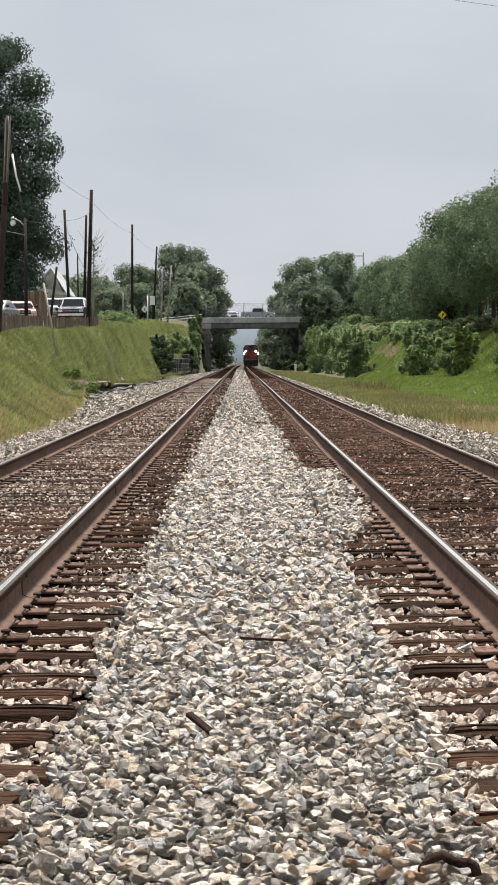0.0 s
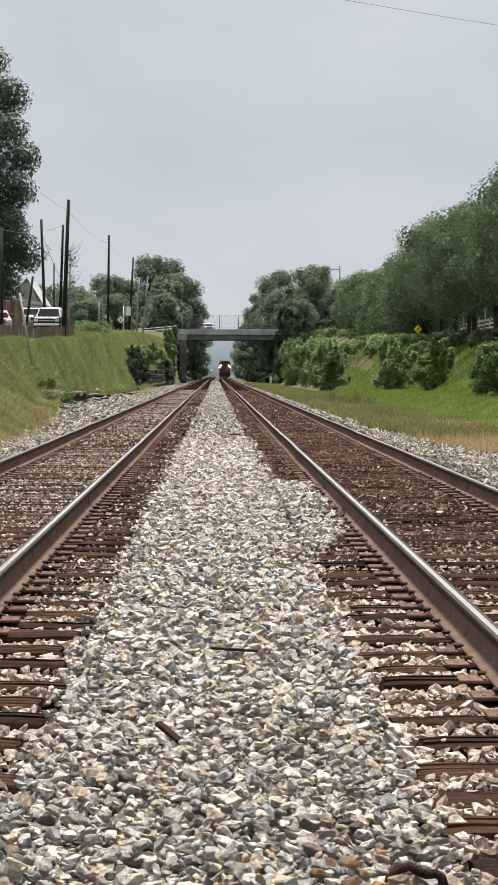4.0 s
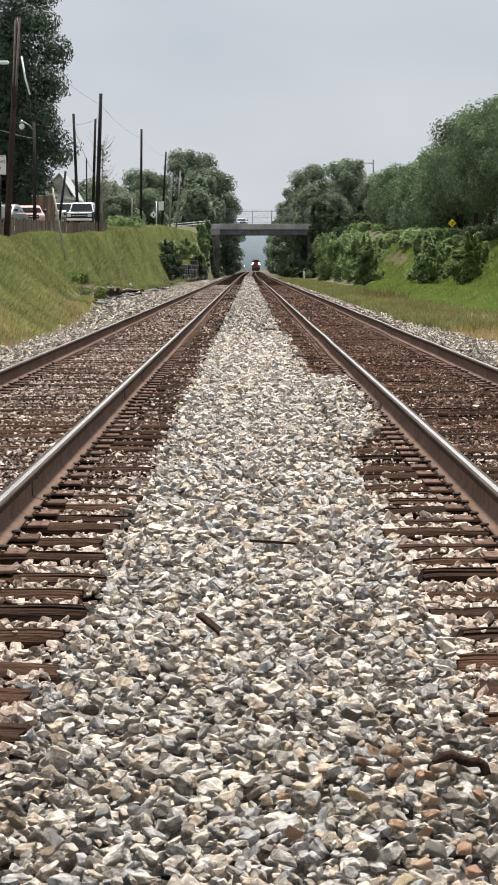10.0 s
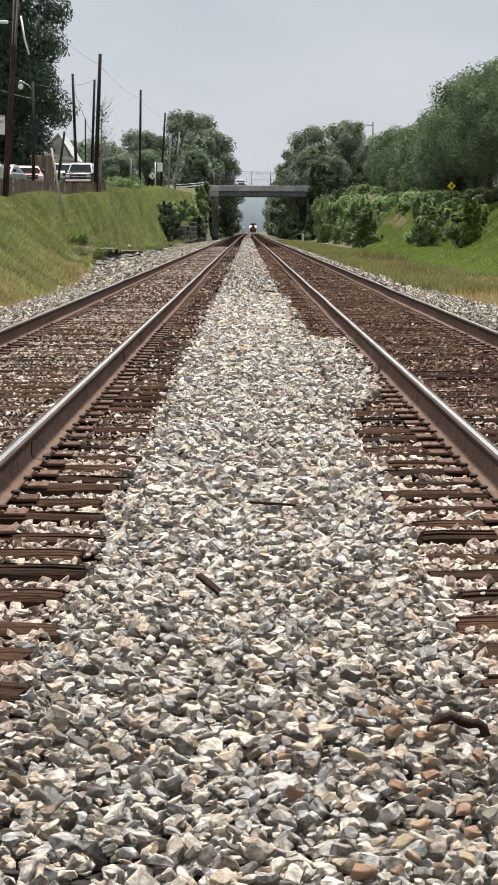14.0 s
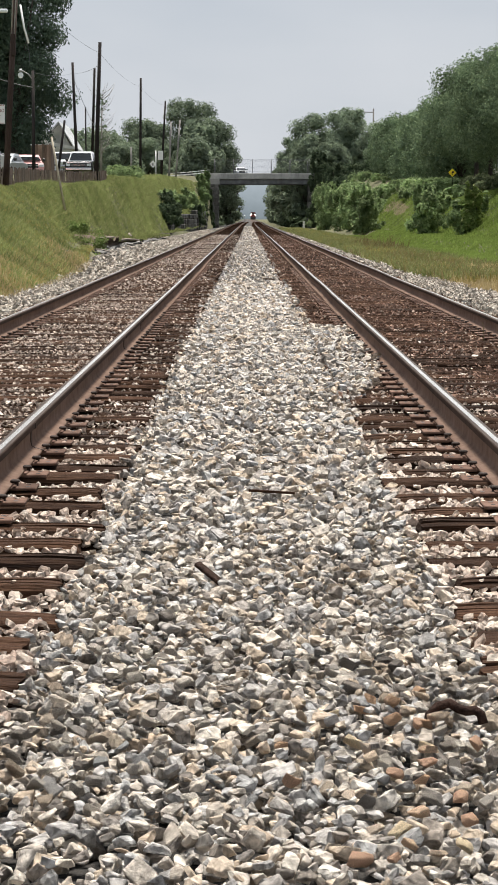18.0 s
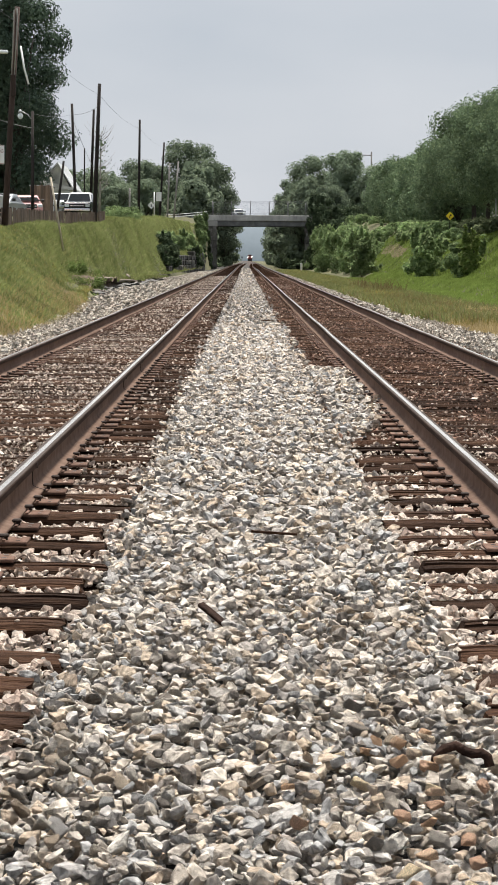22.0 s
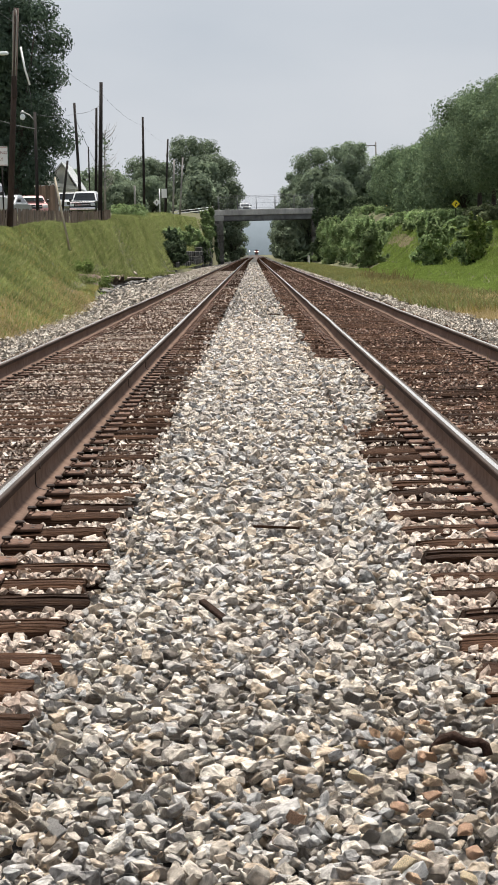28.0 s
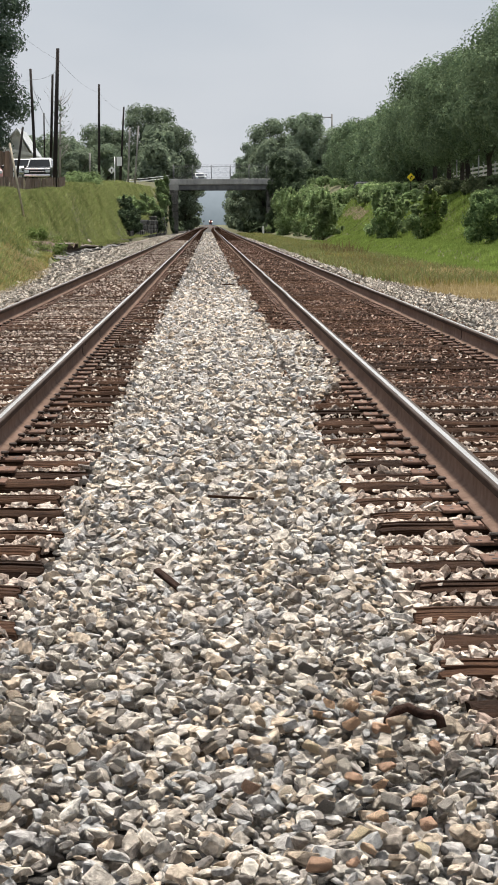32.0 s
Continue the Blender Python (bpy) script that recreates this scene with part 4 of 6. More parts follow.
right_grass(1500, 224, 250, 15.5, 16.5, 72, M_tan_grass, .14, "dry_grass", "bare tan patch of dry grass on the slope", .03, 5, .9)
right_grass(420, 52, 80, 5.4, 7.4, 68, M_straw, .2, "dry_grass", "short straw-coloured dry grass beside the gravel", .012, 5)

rng = np.random.default_rng(69)
ry = rng.uniform(44, 82, 5200)
rx = np.interp(ry, *TOE_L) + .25 - rng.random(5200) ** 2 * 1.5
tufts("dry_grass", "short straw-coloured dry grass at the bank's foot", M_straw, rx, ry, land(rx, ry), .07 + .10 * rng.random(5200), 4, .014, 69, .5)
rx, ry = rng.normal(-5.75, .3, 260), rng.normal(66, 3.5, 260)
tufts("dock_weeds", "rusty brown seeding weeds", M_weed_red, rx, ry, land(rx, ry), .10 + .12 * rng.random(260), 4, .014, 70, .5)
for q, (px, py, sx, sy, k, stuff) in enumerate(((6.3, 88, .45, 4.5, 420, M_weed_red), (6.9, 74, .5, 2.5, 300, M_weed_red), (7.4, 66, .7, 2.2, 420, M_straw), (5.9, 100, .35, 4, 260, M_grass_dry))):
    rx, ry = rng.normal(px, sx, k), rng.normal(py, sy, k)
    tufts("verge_weeds", "brown and straw-coloured weeds in the verge", stuff, rx, ry, land(rx, ry), .10 + .20 * rng.random(k), 4, .020, 74 + q, .6)


# ---- washed-out ledge at the foot of the left bank ----
def ledge_height(y):
    h = np.interp(y, [97, 103, 112, 128, 150, 176, 200], [.08, .80, .85, .60, .24, .26, .05])
    return h * (.85 + .18 * np.sin(y * 1.7) + .10 * np.sin(y * 4.3 + 1))


def build_ledge():
    rng = np.random.default_rng(14)
    ys = np.arange(97, 200, .4)
    x = np.interp(ys, *TOE_L) + .05 + .22 * np.sin(ys * .26) + .035 * np.sin(ys * 1.1)
    h = ledge_height(ys)
    rows = []
    for dx, f in ((.10, -.1), (-.10, .05), (-.32, .30), (-.34, .62), (-.08, .86), (.02, 1.0), (-.20, 1.06), (-1.0, 1.12)):
        px = x + dx + rng.normal(0, .008, len(ys))
        z = -.40 + h * f + rng.normal(0, .02, len(ys))
        rows.append(np.stack([px, ys, z], 1))
    v = np.concatenate(rows)
    n = len(ys)
    i = (np.arange(len(rows) - 1)[:, None] * n + np.arange(n - 1)[None]).ravel()
    t = np.concatenate([np.stack([i, i + 1, i + n + 1], 1), np.stack([i, i + n + 1, i + n], 1)])
    tagged(new("earth_ledge", tri_mesh("earth_ledge", v, t, M_soil)), "dark undercut earth ledge below the grassy bank", "ground", kind="structure")
    k = 8000
    gy = rng.uniform(97, 200, k)
    gx = np.interp(gy, *TOE_L) + .05 + .22 * np.sin(gy * .26) + .035 * np.sin(gy * 1.1) - .06 - rng.random(k) * 1.1
    tufts("bank_grass", "grass hanging over the washed-out ledge", M_grass_left, gx, gy, -.40 + ledge_height(gy) * 1.02 + .15 * np.clip(-gx - 8.2, 0, 1), .10 + .14 * rng.random(k), 4, .02, 71, .6)


build_ledge()

tufts("track_weed", "small brown-green weed growing between the rails", M_grass_dry, np.full(4, 2.44) + np.linspace(-.03, .03, 4), np.full(4, 15.8), np.full(4, -.02), np.full(4, .17), 5, .006, 73, .3)


# ---- trees and bushes ----
def leaf_cloud(lobes, count, size, seed, core=0.25, loose=0.09):
    """Leaf clumps over overlapping lobes: small bent diamonds, thinning unevenly at the rim."""
    rng = np.random.default_rng(seed)
    lobes = np.array(lobes, float)
    weight = lobes[:, 3] * lobes[:, 5]
    pick = rng.choice(len(lobes), count, p=weight / weight.sum())
    d = rng.normal(0, 1, (count, 3))
    d /= np.linalg.norm(d, axis=1)[:, None]
    inner = rng.random(count) < core
    rad = np.where(inner, rng.uniform(.25, .75, count), np.minimum(rng.normal(.93, loose, count), 1.02 + loose))
    bump = 1 + .10 * np.sin(d[:, 0] * 7 + pick) * np.sin(d[:, 2] * 6 + pick * 2.1) + .06 * np.sin(d[:, 1] * 13 + pick)
    p = lobes[pick, :3] + d * lobes[pick, 3:6] * (rad * bump)[:, None]
    nrm = d * 1.5 + rng.normal(0, .42, (count, 3)) + np.array([0, 0, .3])
    nrm /= np.linalg.norm(nrm, axis=1)[:, None]
    ref = rng.normal(0, 1, (count, 3))
    u = np.cross(nrm, ref)
    u /= np.linalg.norm(u, axis=1)[:, None]
    w = np.cross(nrm, u)
    s = (size * rng.lognormal(0, .3, count) * np.where(inner, 1.7, 1))[:, None]
    fold = nrm * s * .22
    v = np.stack([p - u * s * .62, p - w * s * .36 + fold, p + u * s * .62, p + w * s * .36 + fold], 1).reshape(-1, 3)
    i = np.arange(count) * 4
    t = np.concatenate([np.stack([i, i + 1, i + 2], 1), np.stack([i, i + 2, i + 3], 1)])
    return v, t


def trunk_bm(height, radius, spread_r, fork, seed, limbs=6):
    """A tapered trunk that forks into rising limbs."""
    r = random.Random(seed)
    bm = bmesh.new()
    tube(bm, [(0, 0, -.4), (r.uniform(-.08, .08), r.uniform(-.08, .08), fork * .5), (r.uniform(-.1, .1), r.uniform(-.1, .1), fork), (0, 0, height * .72)],
         [radius * 1.35, radius, radius * .85, radius * .25], 9)
    for k in range(limbs):
        a = 2 * math.pi * (k + r.uniform(-.3, .3)) / limbs
        z0 = fork * r.uniform(.75, 1.15)
        q = r.uniform(.55, .85) * spread_r
        tube(bm, [(0, 0, z0), (math.cos(a) * q * .35, math.sin(a) * q * .35, z0 + (height - fork) * .22),
                  (math.cos(a) * q, math.sin(a) * q, z0 + (height - fork) * r.uniform(.45, .62))], [radius * .55, radius * .38, radius * .10], 6)
    return bm


def tree(name, label, m, height, radius, leaves, size, material, seed, clear=0.24, trunk_r=.22, lobes=9, group="", shape=1.0, core=.2):
    """A tree: trunk with limbs, and a crown of leaf clumps in separate boughs; shape draws the top in."""
    r = random.Random(seed)
    t = thing(name, label, "tree", m, group)
    part("trunk", trunk_bm(height, trunk_r, radius, height * clear, seed), M_bark, t)
    z0 = height * clear
    mid = (height + z0) / 2
    ls = [(0, 0, mid, radius * .62, radius * .62, (height - z0) * .42)]
    turn = r.uniform(0, 6.283)
    for k in range(lobes):
        f = (k + .5) / lobes
        a = turn + k * 2.399 + r.uniform(-.25, .25)
        dome = math.sqrt(max(.05, 1 - (max(0, f - .35) / .68) ** 2)) * (1 if f > .3 else .72 + f)
        lr = radius * r.uniform(.27, .44) * (1.1 - .35 * f * shape)
        wide = max(0, radius * dome - lr * .7) * r.uniform(.86, 1.08)
        zc = min(height - lr * .9, max(z0 + lr * .6, z0 + f * (height - z0)))
        ls.append((math.cos(a) * wide, math.sin(a) * wide, zc, lr, lr, lr * r.uniform(.75, 1.0)))
    v, tr = leaf_cloud(ls, leaves, size, seed, core)
    link_mesh("crown", tri_mesh("crown", v, tr, material), t)
    return t


def bush(name, label, m, height, radius, leaves, size, material, seed, group="scrub on the bank"):
    """A bush: several stems and a low uneven crown down to the ground."""
    r = random.Random(seed)
    b = thing(name, label, "bush", m, group)
    bm = bmesh.new()
    for k in range(5):
        a = r.uniform(0, 6.28)
        tube(bm, [(0.1 * math.cos(a), .1 * math.sin(a), -.3), (radius * .3 * math.cos(a), radius * .3 * math.sin(a), height * .4),
                  (radius * .55 * math.cos(a), radius * .55 * math.sin(a), height * .75)], [.05, .035, .012], 5)
    part("stems", bm, M_bark, b)
    ls = [(0, 0, height * .30, radius * .6, radius * .6, height * .28)]
    for k in range(20):
        a, f = r.uniform(0, 6.28), r.random() ** .8
        lr = radius * r.uniform(.11, .31)
        q = radius * r.uniform(.3, 1.35) * (1 - f * .55)
        ls.append((math.cos(a) * q, math.sin(a) * q, lr * .5 + f * max(.1, height - lr * 1.3), lr, lr, lr * r.uniform(.8, 1.3)))
    for k in range(9):
        a, q = r.uniform(0, 6.28), radius * r.uniform(.1, 1.0)
        ls.append((math.cos(a) * q, math.sin(a) * q, height * r.uniform(.6, 1.0), radius * .10, radius * .10, height * r.uniform(.12, .24)))
    v, t = leaf_cloud(ls, leaves, size, seed, .2, .28)
    v[:, 2] = np.maximum(v[:, 2], -.25)
    link_mesh("foliage", tri_mesh("foliage", v, t, material), b)
    return b


def ground_z(x, y):
    return float(land(x, y))


# the row of street trees on the right bank
def plant_row(sources, x0, y0, y1, step, grow, seed):
    r = random.Random(seed)
    y, k = y0, 0
    while y < y1:
        h = float(np.interp(y, *grow)) * r.uniform(.90, 1.06)
        m = pose(x0 + r.uniform(-.9, .9), y, ground_z(x0, y) - .1, 0, 0, r.uniform(0, 360))
        src = sources[k % len(sources)]
        t = src if k < len(sources) else copy_thing(src, m)
        t.matrix_basis = m @ Matrix.Diagonal((h, h, h, 1))
        y += r.uniform(step * .88, step * 1.12)
        k += 1


def row_tree(label, seed, clear, group="row of street trees", leaves=30000, size=.155):
    return tree("street_tree", label, pose(0, 0, -500), 11.6, 4.9, leaves, size, M_leaf_row, seed, clear=clear, lobes=26, shape=.6, group=group)


plant_row([row_tree("dense rounded dark green street tree with a bare trunk", 100 + k, .25) for k in range(4)], 22, 128, 222, 10.6, ([120, 160, 200, 222], [1.06, 1.05, 1.03, 1.0]), 8)
plant_row([row_tree("dense dark green street tree leafy to the ground", 110 + k, .10, leaves=10000, size=.25) for k in range(3)], 22, 227, 345, 9.0, ([195, 240, 345], [.98, .88, .74]), 9)
plant_row([row_tree("dense dark green tree behind the street row", 116 + k, .12, "trees behind the street row", 6000, .33) for k in range(2)], 33, 225, 350, 11, ([195, 240, 345], [.95, .88, .74]), 10)
r = random.Random(8)

# tall oaks behind the parked cars
for i, (x, y, h, rad, n) in enumerate(((-18.5, 174, 22.8, 5.0, 46000), (-20.3, 178, 15.5, 4.6, 26000), (-25.0, 180, 25.5, 7.0, 40000), (-31, 188, 25, 8, 26000))):
    tree("oak_tree", "tall dark green oak behind the parked cars", pose(x, y, ground_z(x, y) - .2, 0, 0, i * 70), h, rad, n, .17, M_leaf_big, 130 + i,
         clear=.08, trunk_r=.5, lobes=22, shape=.5, group="oaks above the bank")

# woods round the bridge
woods = [  # x, y, top, radius, leaves
    (-11.0, 415, 23.8, 6.8, 8000), (-6.5, 410, 20.0, 5.6, 6000), (-19, 405, 19.5, 5.5, 6000), (-25, 398, 16.5, 5, 4500), (-4.0, 425, 15.5, 3.6, 3500),
    (11.5, 392, 20.0, 5.4, 7000), (17.5, 384, 20.5, 5.0, 6500), (8.2, 410, 16.5, 4.0, 4500), (23, 380, 18.0, 5.0, 5000), (13.5, 374, 14.0, 4.2, 5000)]
for i, (x, y, top, rad, n) in enumerate(woods):
    z = ground_z(x, y)
    tree("wood_tree", "leafy green woodland tree by the bridge", pose(x, y, z - .2, 0, 0, i * 50), top - z, rad, n * 2, .30, M_leaf_hazed, 150 + i,
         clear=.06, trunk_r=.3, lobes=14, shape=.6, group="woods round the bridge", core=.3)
FAR = [tree("wood_tree", "leafy woodland tree beside the line past the bridge", pose(0, 0, -500), 14, 5.0, 2600, .60, M_leaf_hazed, 170 + k,
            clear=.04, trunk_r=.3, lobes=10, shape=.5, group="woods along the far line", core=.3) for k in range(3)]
used = set()
k = 0
for side in (-1, 1):
    yy = 388.0 if side < 0 else 385.0
    while yy < 760:
        x = side * (9.8 + r.uniform(-.8, .8)) + float(drift(yy))
        m = pose(x, yy, ground_z(x, yy) * .35 - .6, 0, 0, r.uniform(0, 360)) @ Matrix.Diagonal((1, 1, r.uniform(.9, 1.2), 1))
        src = FAR[k % 3]
        t = src if src not in used else copy_thing(src, m)
        used.add(src)
        t.matrix_basis = m
        yy += r.uniform(12, 17)
        k += 1
# undergrowth beside the line past the bridge
LOW = [bush("bush", "dark undergrowth beside the line past the bridge", pose(0, 0, -500), 2.4, 2.4, 900, .55, M_leaf_ivy, 400 + q, "undergrowth along the far line") for q in range(3)]
k = 0
for side in (-1, 1):
    yy = 374.0
    while yy < 880:
        x = side * (8.6 + r.uniform(-.3, .9)) + float(drift(yy))
        m = pose(x, yy, -.5, 0, 0, r.uniform(-12, 12)) @ Matrix.Diagonal((.85, 2.2, r.uniform(.6, 1.3), 1))
        b = LOW[k] if k < 3 else copy_thing(LOW[k % 3], m)
        b.matrix_basis = m
        yy += r.uniform(7, 11) * (1 if yy < 600 else 2)
        k += 1
# woods behind the poles, their haze put into the leaf colour
for i, (x, y, top, rad, n) in enumerate(((-21, 322, 14.2, 4.2, 3500), (-26, 335, 15.0, 4.5, 3500), (-31, 330, 14, 5, 3500), (-17.5, 300, 11.5, 3.0, 2500), (-15.2, 335, 13.5, 3.4, 3000),
                                         (-37, 300, 15, 5, 3500), (-24, 262, 11, 3.2, 2500))):
    z = ground_z(x, y)
    tree("garden_tree", "tree behind the utility poles, leaf colour paled as haze", pose(x, y, z - .2, 0, 0, i * 77), top - z, rad, n * 2, .29, M_leaf_hazed, 190 + i, clear=.08, lobes=10, shape=.5, group="garden trees")

# a half bare tree
bare = thing("bare_tree", "half-bare tree with thin grey twigs", "tree", pose(-16.6, 250, ground_z(-16.6, 250)))
bm = bmesh.new()
rb = random.Random(4)
tube(bm, [(0, 0, -.3), (.1, 0, 4), (.2, .1, 9.2)], [.16, .11, .02], 6)
for q in range(70):
    z0, a, ln = rb.uniform(2.2, 8.8), rb.uniform(0, 6.28), rb.uniform(.7, 2.1)
    tube(bm, [(.1, 0, z0), (.1 + math.cos(a) * ln * .6, math.sin(a) * ln * .6, z0 + ln * .4), (.1 + math.cos(a) * ln, math.sin(a) * ln, z0 + ln * .9)], [.03, .018, .008], 4)
part("trunk", bm, M_pole_pale, bare)
v, t = leaf_cloud([(0, 0, 5, 1.6, 1.6, 2.2), (.2, 0, 8, 1.0, 1.0, 1.2)], 90, .25, 77)
link_mesh("leaves", tri_mesh("leaves", v, t, M_leaf_hazed), bare)

# scrub on the right slope: x, y, height, radius, leaves, lime
scrub = [(17.5, 236, 4.5, 1.6, 4500, 0), (17.9, 247, 4.6, 1.7, 4500, 0), (14.2, 254, 3.9, 1.9, 4500, 0), (18.0, 212, 4.4, 1.7, 4500, 0), (15.2, 116, 2.75, 1.75, 9000, 2), (13.4, 86, 2.7, 1.4, 7000, 2), (15.6, 94, 3.1, 1.9, 8000, 2), (19.3, 128, 3.5, 1.7, 4500, 0), (18.2, 138, 2.9, 1.5, 4500, 0),
         (13.6, 168, 3.5, 1.4, 7000, 0), (14.9, 176, 3.3, 1.2, 4500, 0), (15.1, 153, 2.7, 1.35, 6000, 0), (15.3, 151.2, 3.4, .85, 3000, 1), (18.6, 190, 3.3, 1.6, 4500, 0),
         (12.2, 228, 2.6, 1.7, 5000, 0), (18.8, 238, 5.2, 1.9, 5000, 0), (12.6, 248, 4.9, 2.2, 6000, 0), (19.4, 218, 5.2, 2.0, 4500, 0), (15.2, 262, 4.8, 2.2, 6000, 0), (12.0, 272, 5.0, 2.4, 6000, 0),
         (18.8, 248, 5.7, 2.2, 4500, 0), (13.4, 292, 5.6, 2.8, 6000, 0), (10.9, 306, 5.4, 2.2, 6000, 0), (14.6, 300, 6.0, 2.3, 4500, 0), (11.6, 330, 6.0, 2.4, 5500, 0), (14.5, 326, 6.6, 2.6, 4500, 0),
         (19.6, 205, 3.3, 1.4, 3500, 0), (20.9, 157, 4.5, 1.3, 2500, 0), (21.2, 168, 4.6, 1.3, 2500, 0), (20.8, 146, 4.3, 1.3, 2500, 0)]
for i, (x, y, h, rad, n, lime) in enumerate(scrub):
    bush("bush", "young lime green leafy sapling bush" if lime == 1 else "dense green scrub bush on the slope", pose(x, y, ground_z(x, y) - .15, 0, 0, i * 61), max(.8, h - ground_z(x, y)), rad, n if y < 130 else int(n * .7), .12 if y < 130 else .20,
         (M_leaf_bush, M_leaf_lime, M_leaf_shrub)[lime], 220 + i)
for i, (x, y) in enumerate(((19.3, 150), (19.7, 161), (19.5, 172), (19.9, 184), (20.2, 196), (18.9, 178))):
    bush("bush", "grey-brown dry brush under the street trees", pose(x, y, ground_z(x, y) - .1, 0, 0, i * 47), .95, 1.5, 3500, .15, M_brush, 340 + i)
rs2 = random.Random(31)
for i in range(16):
    y = rs2.uniform(215, 345)
    x = rs2.uniform(11.5, 21) if y > 255 else rs2.choice((rs2.uniform(11.2, 12.8), rs2.uniform(18, 21)))
    gz = ground_z(x, y)
    top = 1.33 + y * rs2.uniform(30, 62) / 3900
    bush("bush", "tangled green scrub on the slope", pose(x, y, gz - .15, 0, 0, i * 37), max(1.0, top - gz), rs2.uniform(1.3, 2.2), 3500, .20, M_leaf_bush, 310 + i)
# ivy hanging over the right abutment
for i, (x, y, z, h, rad) in enumerate(((-6.0, 356, -.4, 2.2, .6), (-6.2, 352.5, -.4, 5.2, .55), (-6.25, 347, -.4, 3.4, .55), (-6.9, 350, .5, 6.2, .9), (-6.5, 345, -.3, 3.6, .8), (-7.6, 352, 3.0, 4.2, 1.0), (11.6, 357.2, -.3, 8.2, 1.9), (13.6, 356.5, 0, 9.0, 2.6), (16.5, 355, 1, 8.6, 2.8), (10.9, 352, -.3, 5.0, 1.4), (12.0, 360, 5, 6.5, 2.6), (13.0, 346, 4.0, 3.6, 1.8), (15.4, 344, 3.6, 4.2, 2.2), (18, 345, 4.0, 4.4, 2.2), (14.2, 351, 6.0, 3.4, 2.0), (17, 352, 6.6, 3.2, 2.2), (20, 351, 6.5, 3.2, 2.2), (12.2, 340, 1.2, 4.2, 1.7), (21, 344, 5, 3.5, 2.2))):
    bush("ivy_clump", "dark ivy climbing over the bridge abutment", pose(x, y, z, 0, 0, i * 40), h, rad, 5000, .27, M_leaf_ivy, 260 + i, "ivy on the abutment")
# scrub above and beside the stone wall, and low on the left bank
for i, (x, y, h, rad, lime) in enumerate(((-8.2, 262, 1.6, 1.3, 0), (-8.3, 284, 1.8, 1.5, 0), (-7.3, 300, 2.3, 1.2, 0), (-7.1, 314, 2.6, 1.2, 0), (-6.9, 326, 2.6, 1.0, 0), (-6.7, 338, 2.2, .9, 0), (-7.3, 345, 2.6, 1.0, 0), (-6.5, 347, 2.4, .7, 0), (-8.5, 240, 1.4, 1.2, 0), (-8.6, 222, 1.3, 1.2, 0),
                                         (-7.6, 99, .42, 1.1, 1), (-8.3, 106, .45, 1.2, 1), (-7.9, 101, .20, 1.0, 1), (-8.5, 104, .22, 1.1, 1), (-8.9, 108, .2, 1.1, 1), (-8.8, 125, .2, .9, 1), (-11.2, 196, .8, 1.5, 0), (-11.5, 205, 1.0, 1.7, 0), (-7.9, 208, 1.6, 1.3, 2), (-7.6, 214, 1.5, 1.0, 2), (-8.3, 219, 1.9, 1.3, 2), (-7.9, 232, 1.7, 1.1, 2), (-6.9, 290, 2.6, 1.1, 2), (-6.7, 330, 2.2, .9, 2))):
    bush("bush", "dark green bush on the grassy bank", pose(x, y, ground_z(x, y) - .1, 0, 0, i * 53), h, rad, 5000 if y > 200 else 3500, .18 if y > 200 else .09, (M_leaf_bush, M_leaf_lime, M_leaf_ivy)[lime], 280 + i)

# ---- road bridge ----
bridge = thing("road_bridge", "grey concrete road bridge on stone abutments over the tracks", "bridge")
B0, B1 = BRIDGE_Y, BRIDGE_Y + 10.5
part("deck", boxed(-9.0, 14.5, B0 + .45, B1 - .45, 7.55, 8.15), M_concrete, bridge)
part("road_surface", boxed(-9.0, 14.5, B0 + .5, B1 - .5, 8.154, 8.20), M_asphalt, bridge, "dark asphalt road surface")
part("fascia", boxed(-6.2, 11.2, B0, B0 + .446, 7.58, 8.50, bevel=.03), M_concrete, bridge, "weathered grey concrete parapet beam")
part("fascia", boxed(-6.2, 11.2, B1 - .446, B1, 7.58, 8.50, bevel=.03), M_concrete, bridge, "weathered grey concrete parapet beam")
for gy in (.25, 2.6, 5.0, 7.5, 9.7):
    bm = bmesh.new()
    box(bm, -5.4, 10.3, B0 + gy - .02, B0 + gy + .16, 6.80, 7.546)
    box(bm, -5.4, 10.3, B0 + gy - .15, B0 + gy + .29, 6.74, 6.80)
    part("girder", bm, M_girder, bridge, "dark stained steel girder")
rr = random.Random(9)
for sx, (a, b) in enumerate(((-6.15, -4.72), (9.65, 11.1))):
    z, row = -.5, 0
    while z < 6.7:
        hgt = .62
        inset = .16 if row % 2 else 0
        lo, hi = (a, b - inset * .6) if sx == 0 else (a + inset * .6, b)
        cuts = [0, .55, 1] if row % 2 else [0, .42, 1]
        for c0, c1 in zip(cuts, cuts[1:]):
            x0, x1 = lo + (hi - lo) * c0, lo + (hi - lo) * c1
            part("stone_block", boxed(x0 + .01, x1 - .01, B0 - .15 + rr.uniform(-.03, .03), B0 + 1.2, z + .012, min(z + hgt - .012, 6.73), bevel=.03), M_block, bridge)
        z += hgt
        row += 1
    # Wall under the deck takes the dark stone, about half the front blocks' tone.
    part("abutment_wall", boxed(a + .05, b - .14, B0 + 1.2, B1 - .3, -.6, 6.73) if sx == 0 else boxed(a + .14, b - .05, B0 + 1.2, B1 - .3, -.6, 6.73), M_block_dark, bridge, "dark stone abutment wall")
    part("bearing_seat", boxed(a - .1, b + .06, B0 - .1, B1 - .2, 6.735, 7.54) if sx == 0 else boxed(b - 0.9, b + .3, B0 - .1, B1 - .2, 6.735, 7.54), M_concrete, bridge)
